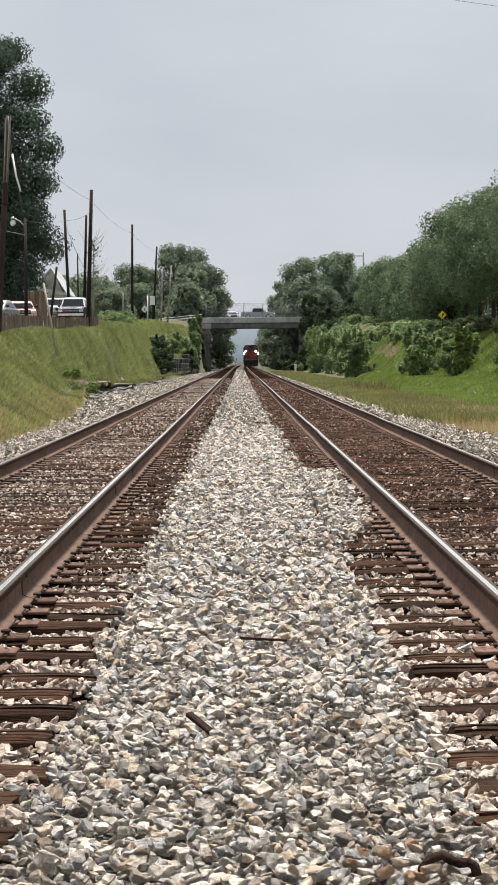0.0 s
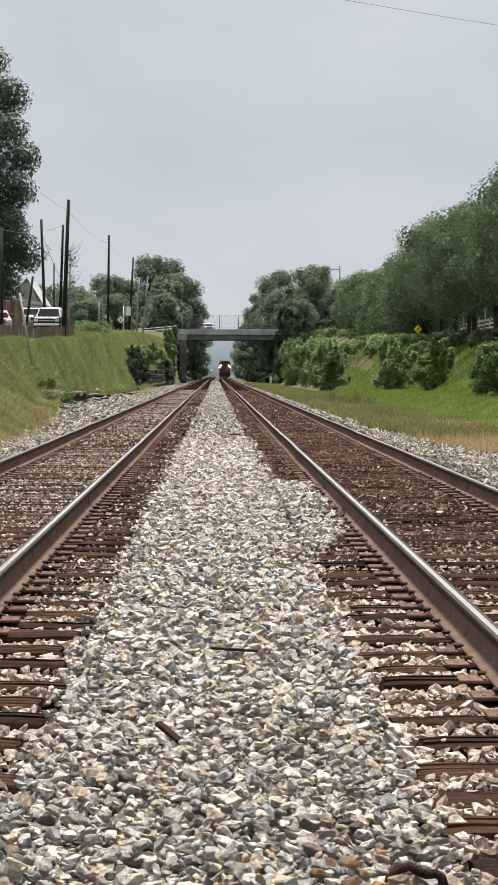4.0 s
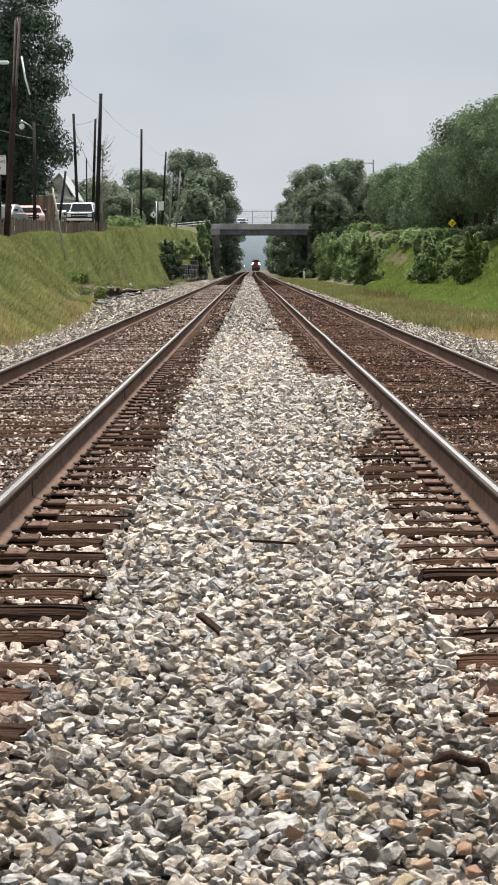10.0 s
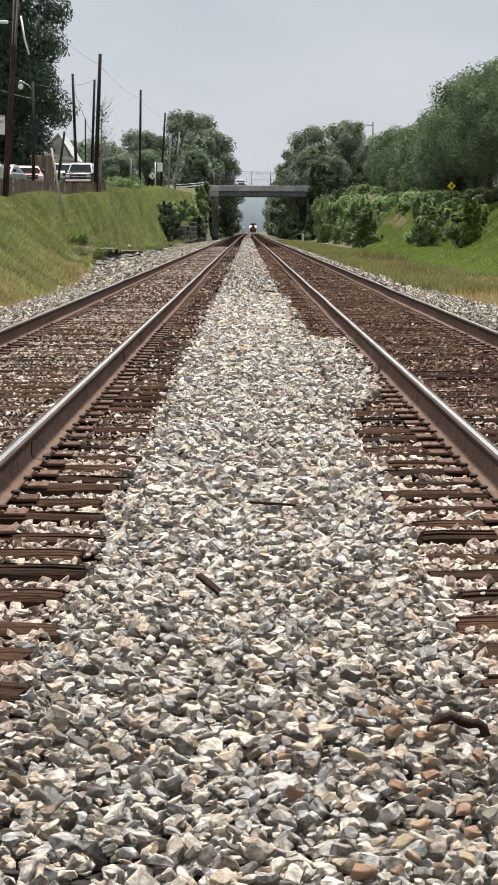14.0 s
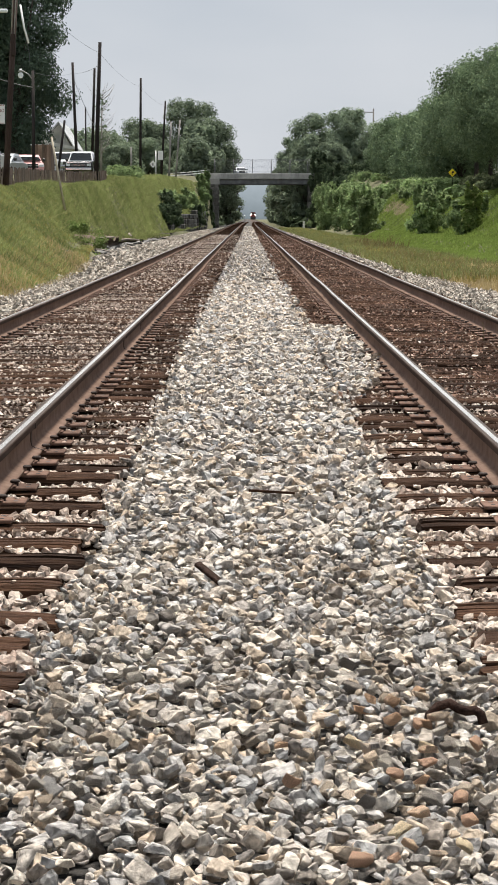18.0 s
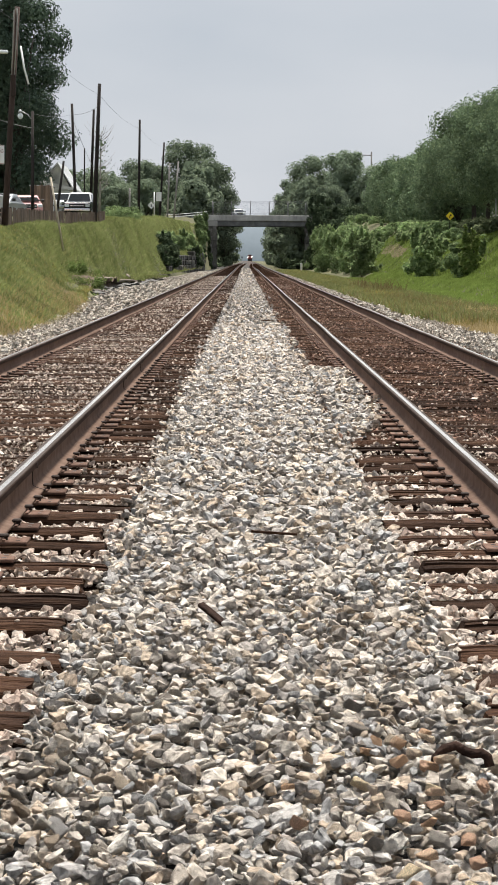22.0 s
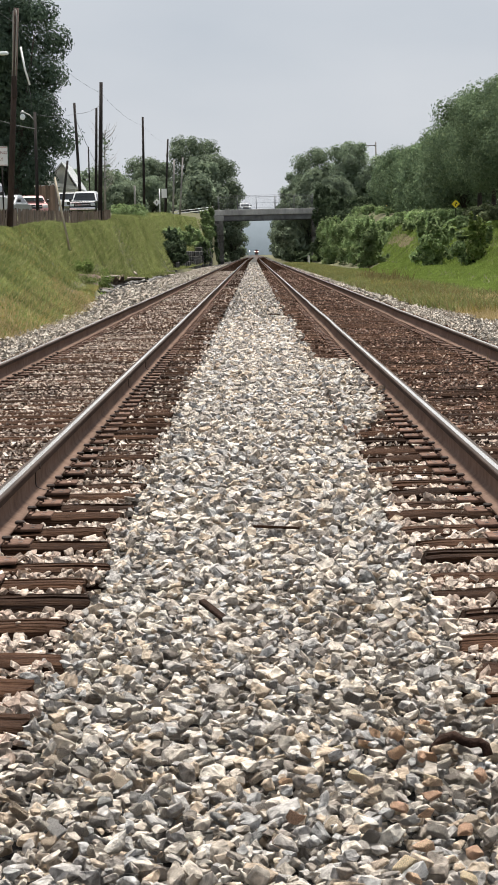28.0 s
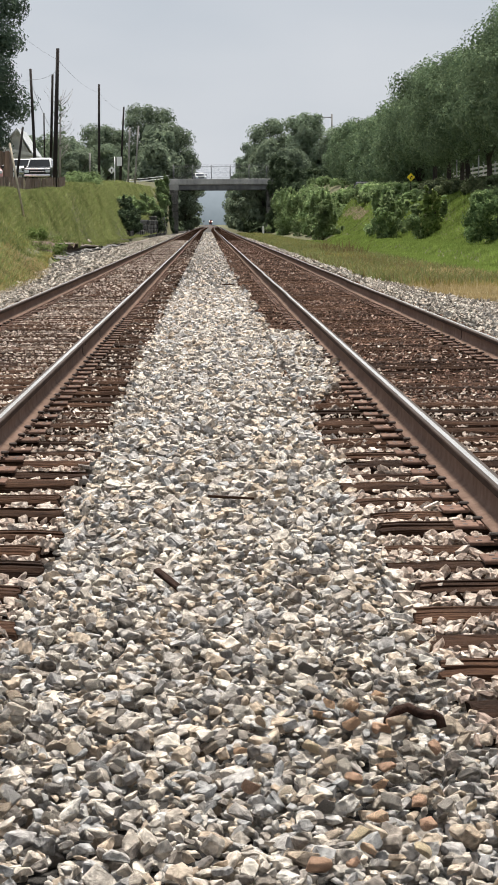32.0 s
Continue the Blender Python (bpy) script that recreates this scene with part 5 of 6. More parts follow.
for x in (-5.5, -2.4, .7, 3.8, 6.9, 9.9):
    part("fence_post", tubed([(x, B0 + .2, 8.5), (x, B0 + .2, 10.8)], .045 if x > -5 else .07, 6), M_girder, bridge, "grey steel fence post")
for z in (8.75, 9.5, 10.75):
    part("fence_rail", tubed([(-5.5, B0 + .2, z), (9.9, B0 + .2, z)], .014, 5), M_girder, bridge, "thin grey fence rail")
bm = bmesh.new()
for i in range(104):
    x = -5.5 + i * .15
    tube(bm, [(x, B0 + .2, 8.5), (min(9.9, x + .9), B0 + .2, 10.75)], .004, 3, False)
    tube(bm, [(x + .9 if x < 9 else 9.9, B0 + .2, 8.5), (x, B0 + .2, 10.75)], .004, 3, False)
part("fence_mesh", bm, M_wire, bridge, "thin chain-link fence wire")
for x in (-5.5, -2.4, .7, 3.8, 6.9, 9.9):
    part("fence_post", tubed([(x, B1 - .2, 8.5), (x, B1 - .2, 10.8)], .045, 6), M_girder, bridge, "grey steel fence post")
part("fence_rail", tubed([(-5.5, B1 - .2, 10.75), (9.9, B1 - .2, 10.75)], .022, 5), M_girder, bridge, "thin grey fence rail")

# guard rail of the approach
guard = thing("guard_rail", "pale steel guard rail along the bridge approach", "guard rail")
for z0, hh in ((.52, .16), (.95, .07)):
    bm = bmesh.new()
    n = 10
    for i in range(n):
        f0, f1 = i / n, (i + 1) / n
        p0 = (-6.3 - 6.4 * f0, B0 + .2 - 9 * f0 * f0, 8.05 - .75 * f0 + z0)
        p1 = (-6.3 - 6.4 * f1, B0 + .2 - 9 * f1 * f1, 8.05 - .75 * f1 + z0)
        a = [bm.verts.new((p0[0], p0[1] + d, p0[2] + e)) for d, e in ((0, 0), (-.04, hh / 2), (0, hh), (.03, hh / 2))]
        b = [bm.verts.new((p1[0], p1[1] + d, p1[2] + e)) for d, e in ((0, 0), (-.04, hh / 2), (0, hh), (.03, hh / 2))]
        for q in range(4):
            bm.faces.new((a[q], a[(q + 1) % 4], b[(q + 1) % 4], b[q]))
    bmesh.ops.recalc_face_normals(bm, faces=bm.faces)
    part("beam", bm, M_white, guard)
for i in range(6):
    f = (i + .2) / 6
    x, y, z = -6.3 - 6.4 * f, B0 + .32 - 9 * f * f, 8.05 - .75 * f
    part("post", boxed(x - .05, x + .05, y, y + .1, min(z - .6, ground_z(x, y) - .2), z + 1.0), M_galv, guard)

# the road beyond and its continuation
solid("road", boxed(-60, -9.02, B0 + .5, B1 - .5, 7.9, 8.62), M_asphalt, "dark asphalt road up to the bridge", "road", kind="structure")
solid("road", boxed(14.52, 70, B0 + .5, B1 - .5, 7.9, 8.19), M_asphalt, "dark asphalt road past the bridge", "road", kind="structure")

# ---- stepped stone wall at the foot of the left bank ----
wall = thing("retaining_wall", "low dark wall of large mossy stone blocks", "stone wall")
for course in range(5):
    z = -.45 + course * .55
    y = 206.0 + (course % 2) * 1.3
    while y < 338:
        ln = rr.uniform(2.0, 3.6)
        top = float(np.interp(y, [206, 216, 240, 330], [.9, 1.4, 1.8, 2.4]))
        if z < top - .35:
            x = float(np.interp(y, [206, 338], [-7.5, -6.35]))
            ob = part("stone_block", boxed(-.6, .35 + rr.uniform(-.07, .07), .02, ln - .02, 0, .53, bevel=.06), M_block_dark, wall)
            ob.matrix_basis = pose(x - course * .04, y, z + rr.uniform(0, .015), 0, 0, rr.uniform(-1.2, 1.2))
        y += ln

# washed-out timber and rock at the foot of the bank
for i in range(64):
    bm = bmesh.new()
    sv, st = ROCKS_NEAR[i % 30]
    s = rr.uniform(.16, .48)
    vs = [bm.verts.new(Vector((p[0] * s * 1.3, p[1] * s, p[2] * s * .55))) for p in sv]
    for f in st:
        bm.faces.new([vs[q] for q in f])
    y = 101 + 75 * rr.random() ** 1.4
    x = float(np.interp(y, *TOE_L)) + rr.uniform(-.15, .75)
    solid("boulder", bm, M_block if i % 3 else M_block_dark, "rough grey broken rock at the foot of the bank", "rock", "washed-out rocks", m=pose(x, y, -.36 + s * .16, rr.uniform(-22, 22), rr.uniform(-22, 22), rr.uniform(0, 360)))
for i, (x, y, ln, a) in enumerate(((-7.45, 105, 1.5, 15), (-7.7, 108.5, 1.2, 110), (-7.75, 114, 1.8, 55), (-7.6, 121, 1.3, 150), (-7.55, 131, 1.6, 35), (-7.4, 146, 1.5, 100))):
    bm = tubed([(0, 0, 0), (ln * .5, .08, .07), (ln, -.05, -.02)], [.09, .07, .035], 8)
    solid("log", bm, M_drywood, "bleached old timber lying at the bank's foot", "log", "old timbers", m=pose(x - .3, y, -.22 + .14 * (i % 3), 0, rr.uniform(-16, 12), a))


# ---- poles, wires and signs on the left ----
def pole(label, base, top, r0=.15, r1=.10, material=None, arms=(), name="utility_pole"):
    """A round timber pole; arms are (height share, half length)."""
    p = thing(name, label, "utility pole", pose(*base), "utility poles")
    d = Vector(top) - Vector(base)
    part("shaft", tubed([-.06 * d, .5 * d, d], [r0, (r0 + r1) / 2, r1], 10), material or M_pole, p)
    for share, half in arms:
        c = d * share
        part("crossarm", boxed(c.x - half, c.x + half, c.y - .06, c.y + .05, c.z - .06, c.z + .06, bevel=.01), M_pole, p)
        for s in (-.9, -.45, .45, .9):
            part("insulator", tubed([(c.x + s * half, c.y, c.z + .06), (c.x + s * half, c.y, c.z + .2)], [.045, .03], 6), M_galv, p, "small glass insulator")
    return p


P0 = pole("tall dark wooden utility pole with a grey conduit", (-10.3, 94, 2.5), (-9.72, 94, 11.85), .14, .11, M_pole_brown)
part("conduit", tubed([(.42, -.16, 5.9), (.60, -.16, 8.9), (.56, -.16, 9.3), (.46, -.16, 9.2), (.34, -.16, 6.4)], .030, 6), M_pole_pale, P0, "pale grey conduit")
part("cable_box", boxed(.30, .52, -.26, -.1, 5.6, 6.5, bevel=.02), M_pole_brown, P0, "brown cable riser box")
pole("tall dark leaning utility pole on the bank", (-10.65, 155, 4.0), (-10.3, 155, 13.45), .17, .12)
pole("dark wooden utility pole on the bank", (-10.95, 225, 5.3), (-10.85, 225, 15.35), .15, .11)
pole("dark wooden utility pole near the bridge", (-11.0, 281, 6.4), (-10.45, 281, 16.0), .15, .11)
pole("dark wooden pole behind the parked cars", (-13.1, 170, 4.6), (-13.4, 170, 13.1), .13, .10)
pole("dark wooden pole behind the parked cars", (-13.4, 190, 5.0), (-13.1, 190, 14.0), .14, .10)
pole("thin distant wooden utility pole", (-19, 260, 6.5), (-19, 260, 14.2), .10, .08)
pole("grey weathered pole by the bridge approach", (-10.7, 300, 6.8), (-10.4, 300, 14.2), .14, .11, M_pole_pale)
pole("grey weathered pole by the bridge approach", (-9.9, 303, 6.8), (-9.3, 303, 14.6), .13, .10, M_pole_pale)
pole("grey pole stub on the bank", (-11.6, 220, 5.3), (-11.6, 220, 8.3), .10, .09, M_pole_pale)
P11 = pole("distant pole with a one-sided arm above the trees", (22.25, 395, 6.0), (22.25, 395, 20.5), .16, .14, M_pole_pale)
part("arm", tubed([(.1, 0, 13.95), (-2.2, 0, 14.0)], [.09, .07], 6), M_pole_pale, P11)
part("insulator", tubed([(-2.1, 0, 14.0), (-2.1, 0, 14.28)], [.05, .04], 6), M_galv, P11)
part("insulator", tubed([(0, 0, 14.3), (0, 0, 14.75)], [.06, .04], 6), M_galv, P11)
pole("dark wooden utility pole", (-13.4, 100, 3.0), (-13.3, 100, 12.5), .15, .11)
pole("dark leaning broken post beside the fence", (-11.65, 135, 3.5), (-11.15, 135, 7.2), .09, .07, name="leaning_post")
pole("pale leaning timber post on the bank", (-9.15, 110, 1.9), (-9.75, 110, 5.3), .06, .05, M_post_tan, name="leaning_post")


def lamp(label, base, top_z, reach, arm_z, head):
    p = thing("street_lamp", label, "street lamp", pose(*base), "street lamps")
    h = top_z - base[2]
    part("pole", tubed([(0, 0, -.3), (0, 0, h)], [.11, .08], 8), M_pole, p)
    a = arm_z - base[2]
    part("arm", tubed([(0, 0, a - .35), (reach * .4, 0, a - .02), (reach * .8, 0, a + .12), (reach, 0, a + .1)], .03, 6), M_galv, p, "curved grey steel arm")
    bm = bmesh.new()
    s = 1 if reach > 0 else -1
    if head == "globe":
        bmesh.ops.create_uvsphere(bm, u_segments=12, v_segments=8, radius=.15)
        for v in bm.verts:
            v.co = Vector((v.co.x + reach, v.co.y, v.co.z * 1.15 + a - .1))
        part("globe", bm, M_globe, p, "clear glass lamp globe")
        part("hood", tubed([(reach, 0, a + .1), (reach, 0, a + .24)], [.16, .05], 8), M_galv, p)
    else:
        box(bm, min(reach, reach + s * .62), max(reach, reach + s * .62), -.15, .15, a, a + .16, bevel=.06, seg=2)
        part("head", bm, M_globe, p, "pale cobra lamp head")
    return p


lamp("street lamp with a clear globe on a dark pole", (-11.6, 120, 3.0), 9.2, -.66, 9.05, "globe")
lamp("cobra-head street lamp on a long arm", (-13.2, 100.6, 3.0), 11.4, 1.75, 10.5, "cobra")


def wire(a, b, sag, r=.012, label="thin black overhead cable"):
    a, b = Vector(a), Vector(b)
    pts = [a.lerp(b, i / 14) - Vector((0, 0, sag * 4 * (i / 14) * (1 - i / 14))) for i in range(15)]
    solid("overhead_cable", tubed(pts, r, 4), M_wire, label, "cable", "overhead cables")


wire((-9.76, 94, 11.2), (-10.33, 155, 12.7), .35, .009)
wire((-13.3, 60, 13.6), (-9.76, 94, 11.2), .3, .011)
wire((-10.33, 155, 12.7), (-10.87, 225, 14.5), .4, .009)
wire((-10.87, 225, 14.5), (-10.5, 281, 15.4), .35, .009)
wire((-10.5, 281, 15.4), (-9.3, 303, 14.4), .4, .011)
wire((-13.36, 170, 12.3), (-10.36, 155, 11.9), .2, .011)
wire((-13.36, 170, 12.3), (-11.6, 120, 9.1), .2, .009)
wire((-13.36, 170, 12.0), (-13.1, 190, 9.0), .2, .018)
wire((-11.6, 120, 8.3), (-12.8, 100, 8.2), .15, .022)
wire((-14, 57, 14.3), (34, 74, 10.3), .9, .006)
pole("tall dark wooden utility pole", (-14, 57, 2.0), (-14, 57, 14.9), .15, .11)
pole("dark wooden utility pole on the far bank", (34, 74, 3.0), (34, 74, 10.6), .15, .11)
# guy with its white guard; ends where the camera's view shows no more
guy = thing("guy_wire", "guy wire with a white plastic guard, cut off in mid-air", "guy wire")
part("wire", tubed([(-9.75, 94, 11.5), (-9.6, 93.8, 10.3), (-9.2, 93.6, 8.2), (-9.17, 93.6, 7.6)], .010, 4), M_wire, guy)
part("guard", tubed([(-9.57, 93.78, 10.2), (-9.42, 93.7, 9.3), (-9.22, 93.62, 8.6)], .045, 6), M_white, guy, "white plastic guard")


def lettering(text, size, material, parent, x, y, z, rx=90):
    """Flat raised lettering, facing the viewer, in the built-in font."""
    cu = bpy.data.curves.new("lettering", "FONT")
    cu.body, cu.size, cu.align_x, cu.align_y, cu.extrude = text, size, "CENTER", "CENTER", .004
    tmp = bpy.data.objects.new("lettering", cu)
    scene.collection.objects.link(tmp)
    bpy.context.view_layer.update()
    me = bpy.data.meshes.new_from_object(tmp.evaluated_get(bpy.context.evaluated_depsgraph_get()))
    bpy.data.objects.remove(tmp)
    me.materials.clear()
    me.materials.append(material)
    ob = link_mesh("lettering", me, parent)
    ob.matrix_basis = pose(x, y, z, rx, 0, 0)
    return ob


def road_sign(name, label, base, h, w, hh, material, diamond=False, posts=1):
    s = thing(name, label, "road sign", pose(*base))
    for k in range(posts):
        x = 0 if posts == 1 else (-.08 + .24 * k)
        part("post", tubed([(x, .06, -.3), (x, .06, h + hh * .3)], .035, 6), M_pole, s)
    bm = boxed(-w / 2, w / 2, -.012, .012, -hh / 2, hh / 2, bevel=.004)
    p = part("panel", bm, material, s)
    p.matrix_basis = pose(0, 0, h, 0, 45 if diamond else 0, 0)
    return s


ww = road_sign("road_sign", "white wrong way sign on dark posts by the fence", (-11.15, 98, 2.6), 3.25, .84, .84, M_white, posts=2)
lettering("WRONG", .20, M_signred, ww, 0, -.02, 3.40)
lettering("WAY", .20, M_signred, ww, 0, -.02, 3.12)
for z in (2.86, 3.64):
    part("border", boxed(-.39, .39, -.018, -.013, z - .012, z + .012), M_signred, ww)
dia = road_sign("road_sign", "pale diamond road sign seen on the bank", (-10.95, 255, 6.1), 1.35, .6, .6, M_white, True)
part("symbol", boxed(-.05, .05, -.02, -.013, 1.18, 1.48), M_black, dia, "dark symbol")
sg = road_sign("road_sign", "tall white rectangular sign by the bridge approach", (-10.35, 262, 6.2), 2.45, .63, 1.05, M_white)
part("post", tubed([(-.55, 0, -.3), (-.55, 0, 3.0)], .07, 6), M_white, sg, "white marker post")
for bx in (-.36, .36):
    part("border", boxed(bx - .045, bx + .045, -.016, .014, 1.92, 2.98), M_black, sg, "black sign edge")
ys = road_sign("road_sign", "yellow diamond curve warning sign by the trees", (18.4, 200, ground_z(18.4, 200) - .1), 2.0, .54, .54, M_yellow, True)
ys.matrix_basis = pose(18.4, 200, 3.35)
part("arrow_stem", boxed(-.05, .02, -.022, -.013, 1.80, 2.02), M_black, ys, "black arrow")
part("arrow_head", side_prism(bmesh.new(), [(-.022, 2.0), (-.013, 2.0), (-.013, 2.14), (-.022, 2.14)], -.02, .14), M_black, ys, "black arrow")

# ---- low fence along the top of the bank ----
fence = thing("board_fence", "low weathered brown board fence along the bank top", "fence")
y, i = 84.0, 0
while y < 166 and i < 250:
    x = -10.55
    z = ground_z(x, y)
    ob = part("board", boxed(-.012, .012, -.145, .145, -.15, .78 + rr.uniform(-.06, .06)), M_fence, fence)
    ob.matrix_basis = pose(x - rr.uniform(0, .04), y, z, 0, rr.uniform(-2, 2), rr.uniform(-4, 4))
    if i % 8 == 0:
        part("post", boxed(x - .12, x - .04, y - .05, y + .05, z - .3, z + .72), M_fence, fence)
    y += .325
    i += 1
for zz in (.2, .55):
    part("rail", tubed([(x - .05, yy, ground_z(x, yy) + zz) for yy in np.arange(84, 166, 6)], .03, 4), M_fence, fence)

# ---- buildings on the left ----
shed = thing("shed", "low brown board-sided shed behind the parked cars", "shed")
part("wall", boxed(-16.2, -14.75, 166.06, 169, 4.4, 6.70), M_siding, shed)
for q in range(9):
    part("board", boxed(-16.2 + q * .162, -16.052 + q * .162, 166.0, 166.056, 4.4, 6.72 + .03 * (q % 3)), M_siding, shed)
part("corner_post", boxed(-15.42, -15.28, 165.9, 165.996, 4.4, 6.8), M_fence, shed)
part("roof", boxed(-16.3, -14.65, 166.2, 169.2, 6.704, 6.78), M_roof, shed)

house = thing("house", "white clapboard house with a pale gable roof", "house")
part("wall", boxed(-20, -16.8, 211, 221, 5.2, 8.0), M_housewhite, house)
part("gable", prism(bmesh.new(), [(-20, 8.003), (-16.8, 8.003), (-17.95, 10.2)], 211, 221), M_housewhite, house, "pale gable")
part("porch_fascia", prism(bmesh.new(), [(-19.3, 8.30), (-16.45, 7.72), (-16.45, 7.98), (-19.3, 8.62)], 209.6, 210.2), M_housewhite, house, "white sloping porch fascia")
for s in (-1, 1):
    e = -20.3 if s < 0 else -16.4
    o = [(e, 7.75), (-17.95, 10.25), (-17.95, 10.4), (e, 7.9)]
    part("roof", prism(bmesh.new(), o, 210.3, 221.6), M_roof, house, "pale metal roof")
for q in range(12):
    part("clapboard", boxed(-20.02, -16.78, 210.96, 210.995, 5.3 + q * .22, 5.48 + q * .22), M_housewhite, house)
wn1 = part("window", boxed(-18.6, -17.6, 210.93, 210.955, 6.0, 7.3), M_carglass, house, "dark window")
part("frame", boxed(-18.7, -18.6, 210.9, 210.955, 5.9, 7.4), M_white, wn1)
part("frame", boxed(-17.6, -17.5, 210.9, 210.955, 5.9, 7.4), M_white, wn1)


# ---- vehicles ----
def vehicle(name, label, m, paint, kind, group="", lit=False, tail=False):
    """A car or pickup 4.6 to 5.6 m long, its nose towards -y."""
    v = thing(name, label, "pickup truck" if kind == "pickup" else "car", m, group)
    pick = kind == "pickup"
    L, W, H = (2.75, 1.0, 1.88) if pick else (2.3, .9, 1.46)
    base, belt = (.42, 1.12) if pick else (.26, .92)
    if pick:
        low = [(-L, base), (-L, belt - .12), (-L + .15, belt), (-1.25, belt + .06), (-.2, belt + .05), (1.0, belt + .05), (L, belt + .03), (L, base)]
        cab = [(-1.25, belt + .03), (-.75, H - .04), (-.5, H), (.75, H), (1.0, belt + .03)]
    else:
        low = [(-L, base + .1), (-L + .05, belt - .22), (-L + .5, belt - .1), (-1.1, belt), (1.3, belt + .02), (L - .1, belt - .03), (L, belt - .25), (L - .05, base)]
        cab = [(-1.35, belt - .02), (-.2, H - .06), (.1, H), (.85, H - .02), (1.75, belt)]
    bm = side_prism(bmesh.new(), low, -W, W)
    bmesh.ops.bevel(bm, geom=[e for e in bm.edges], offset=.06, segments=2, profile=.5, affect="EDGES")
    part("body", bm, paint, v)
    bm = side_prism(bmesh.new(), cab, -W + .06, W - .06)
    for vert in bm.verts:
        if vert.co.z > belt + .2:
            vert.co.x *= .84
    bmesh.ops.bevel(bm, geom=[e for e in bm.edges], offset=.04, segments=2, profile=.5, affect="EDGES")
    part("cab", bm, paint, v)
    # glass lies just proud of the cab
    fy, ty = cab[0][0], cab[1][0]
    bm = bmesh.new()
    q = [(-W + .16, fy + .06, belt + .1), (W - .16, fy + .06, belt + .1), (W * .84 - .14, ty - .03, cab[1][1] - .08), (-W * .84 + .14, ty - .03, cab[1][1] - .08)]
    nrm = Vector((0, -(cab[1][1] - belt), ty - fy)).normalized()
    a = [bm.verts.new(Vector(c) + nrm * .035) for c in q]
    b = [bm.verts.new(Vector(c) - nrm * .01) for c in q]
    bm.faces.new(a)
    bm.faces.new(b[::-1])
    for k in range(4):
        bm.faces.new((a[k], a[(k + 1) % 4], b[(k + 1) % 4], b[k]))
    bmesh.ops.recalc_face_normals(bm, faces=bm.faces)
    part("windshield", bm, M_carglass, v, "dark tinted windshield")
    for s in (-1, 1):
        bm = side_prism(bmesh.new(), [(fy + .35, belt + .1), (ty + .12, H - .17), (cab[3][0] - .08, H - .17), (cab[4][0] - (.12 if pick else .45), belt + .1)], s * (W - .075), s * (W - .045))
        for vert in bm.verts:
            if vert.co.z > belt + .2:
                vert.co.x *= .87
        part("side_window", bm, M_carglass, v, "dark side window")
        part("mirror", boxed(min(s * W, s * (W + .2)), max(s * W, s * (W + .2)), fy + .35, fy + .47, belt + .05, belt + .25, bevel=.03), M_black, v)
        part("headlight", boxed(s * W * .78 - .16, s * W * .78 + .16, -L - .025, -L + .1, belt - .36, belt - .17, bevel=.02), M_lamp_on if lit else M_globe, v, "lit headlight" if lit else "clear headlight")
        part("tail_light", boxed(s * W * .86 - .09, s * W * .86 + .09, L - .1, L + .025, belt - .35, belt - .08, bevel=.02), M_lamp_tail if tail else M_signred, v, "red tail light")
        for wy in (-L * .62, L * .60):
            r = .40 if pick else .32
            w = part("wheel", disc_x(bmesh.new(), s * (W - .20), s * (W + .015), wy, r, r * .62), M_galv, v, "grey wheel rim")
            part("tyre", tyre(s * (W - .22), s * (W + .02), wy, r), M_rubber, w)
    part("grille", boxed(-W * .55, W * .55, -L - .03, -L + .05, belt - .42, belt - .14, bevel=.015), M_black, v, "dark grille")
    part("grille_bar", boxed(-W * .55, W * .55, -L - .045, -L - .031, belt - .30, belt - .26), M_chrome, v)
    part("bumper", boxed(-W * .97, W * .97, -L - .10, -L + .06, base + .02, base + .24, bevel=.05, seg=2), M_chrome if pick else paint, v, "bright bumper" if pick else "")
    part("bumper", boxed(-W * .97, W * .97, L - .06, L + .09, base + .02, base + .22, bevel=.05, seg=2), M_chrome if pick else paint, v)
    if pick:
        part("cargo_bed", boxed(-W + .1, W - .1, 1.1, L - .12, belt + .02, belt + .10), M_black, v, "dark cargo bed")
    return v


def tyre(x0, x1, y, r):
    bm = bmesh.new()
    prof = [(x0, r * .64), (x0, r * .94), (x0 + (x1 - x0) * .15, r), (x0 + (x1 - x0) * .85, r), (x1, r * .94), (x1, r * .64)]
    n = 18
    rings = [[bm.verts.new((px, y + pr * math.cos(a), r + pr * math.sin(a))) for px, pr in prof] for a in [2 * math.pi * k / n for k in range(n)]]
    for k in range(n):
        p, q = rings[k], rings[(k + 1) % n]
        for j in range(len(prof)):
            bm.faces.new((p[j], p[(j + 1) % len(prof)], q[(j + 1) % len(prof)], q[j]))
    bmesh.ops.recalc_face_normals(bm, faces=bm.faces)
    return bm


def parked(name, label, x, y, turn, paint, kind):
    return vehicle(name, label, pose(x, y, ground_z(x, y), 0, 0, turn), paint, kind, "parked vehicles")


DARK = parked("pickup_truck", "dark pickup truck with a white roof parked on the bank", -12.55, 168, -2, M_carblack, "pickup")
for ob in DARK.children:
    if ob.name.startswith("cab"):
        ob.data.materials[0] = M_carwhite
part("roof_panel", boxed(-.74, .74, -.5, .72, 1.885, 1.915, bevel=.012), M_carwhite, DARK, "white roof panel")
part("brow", boxed(-.86, .86, -2.80, -2.72, .98, 1.06, bevel=.01), M_chrome, DARK, "bright bonnet edge")
parked("pickup_truck", "white pickup truck parked behind the fence", -14.25, 118, -6, M_carwhite, "pickup")
parked("car", "silver sedan parked behind the fence", -15.2, 138, -10, M_carsilver, "car")
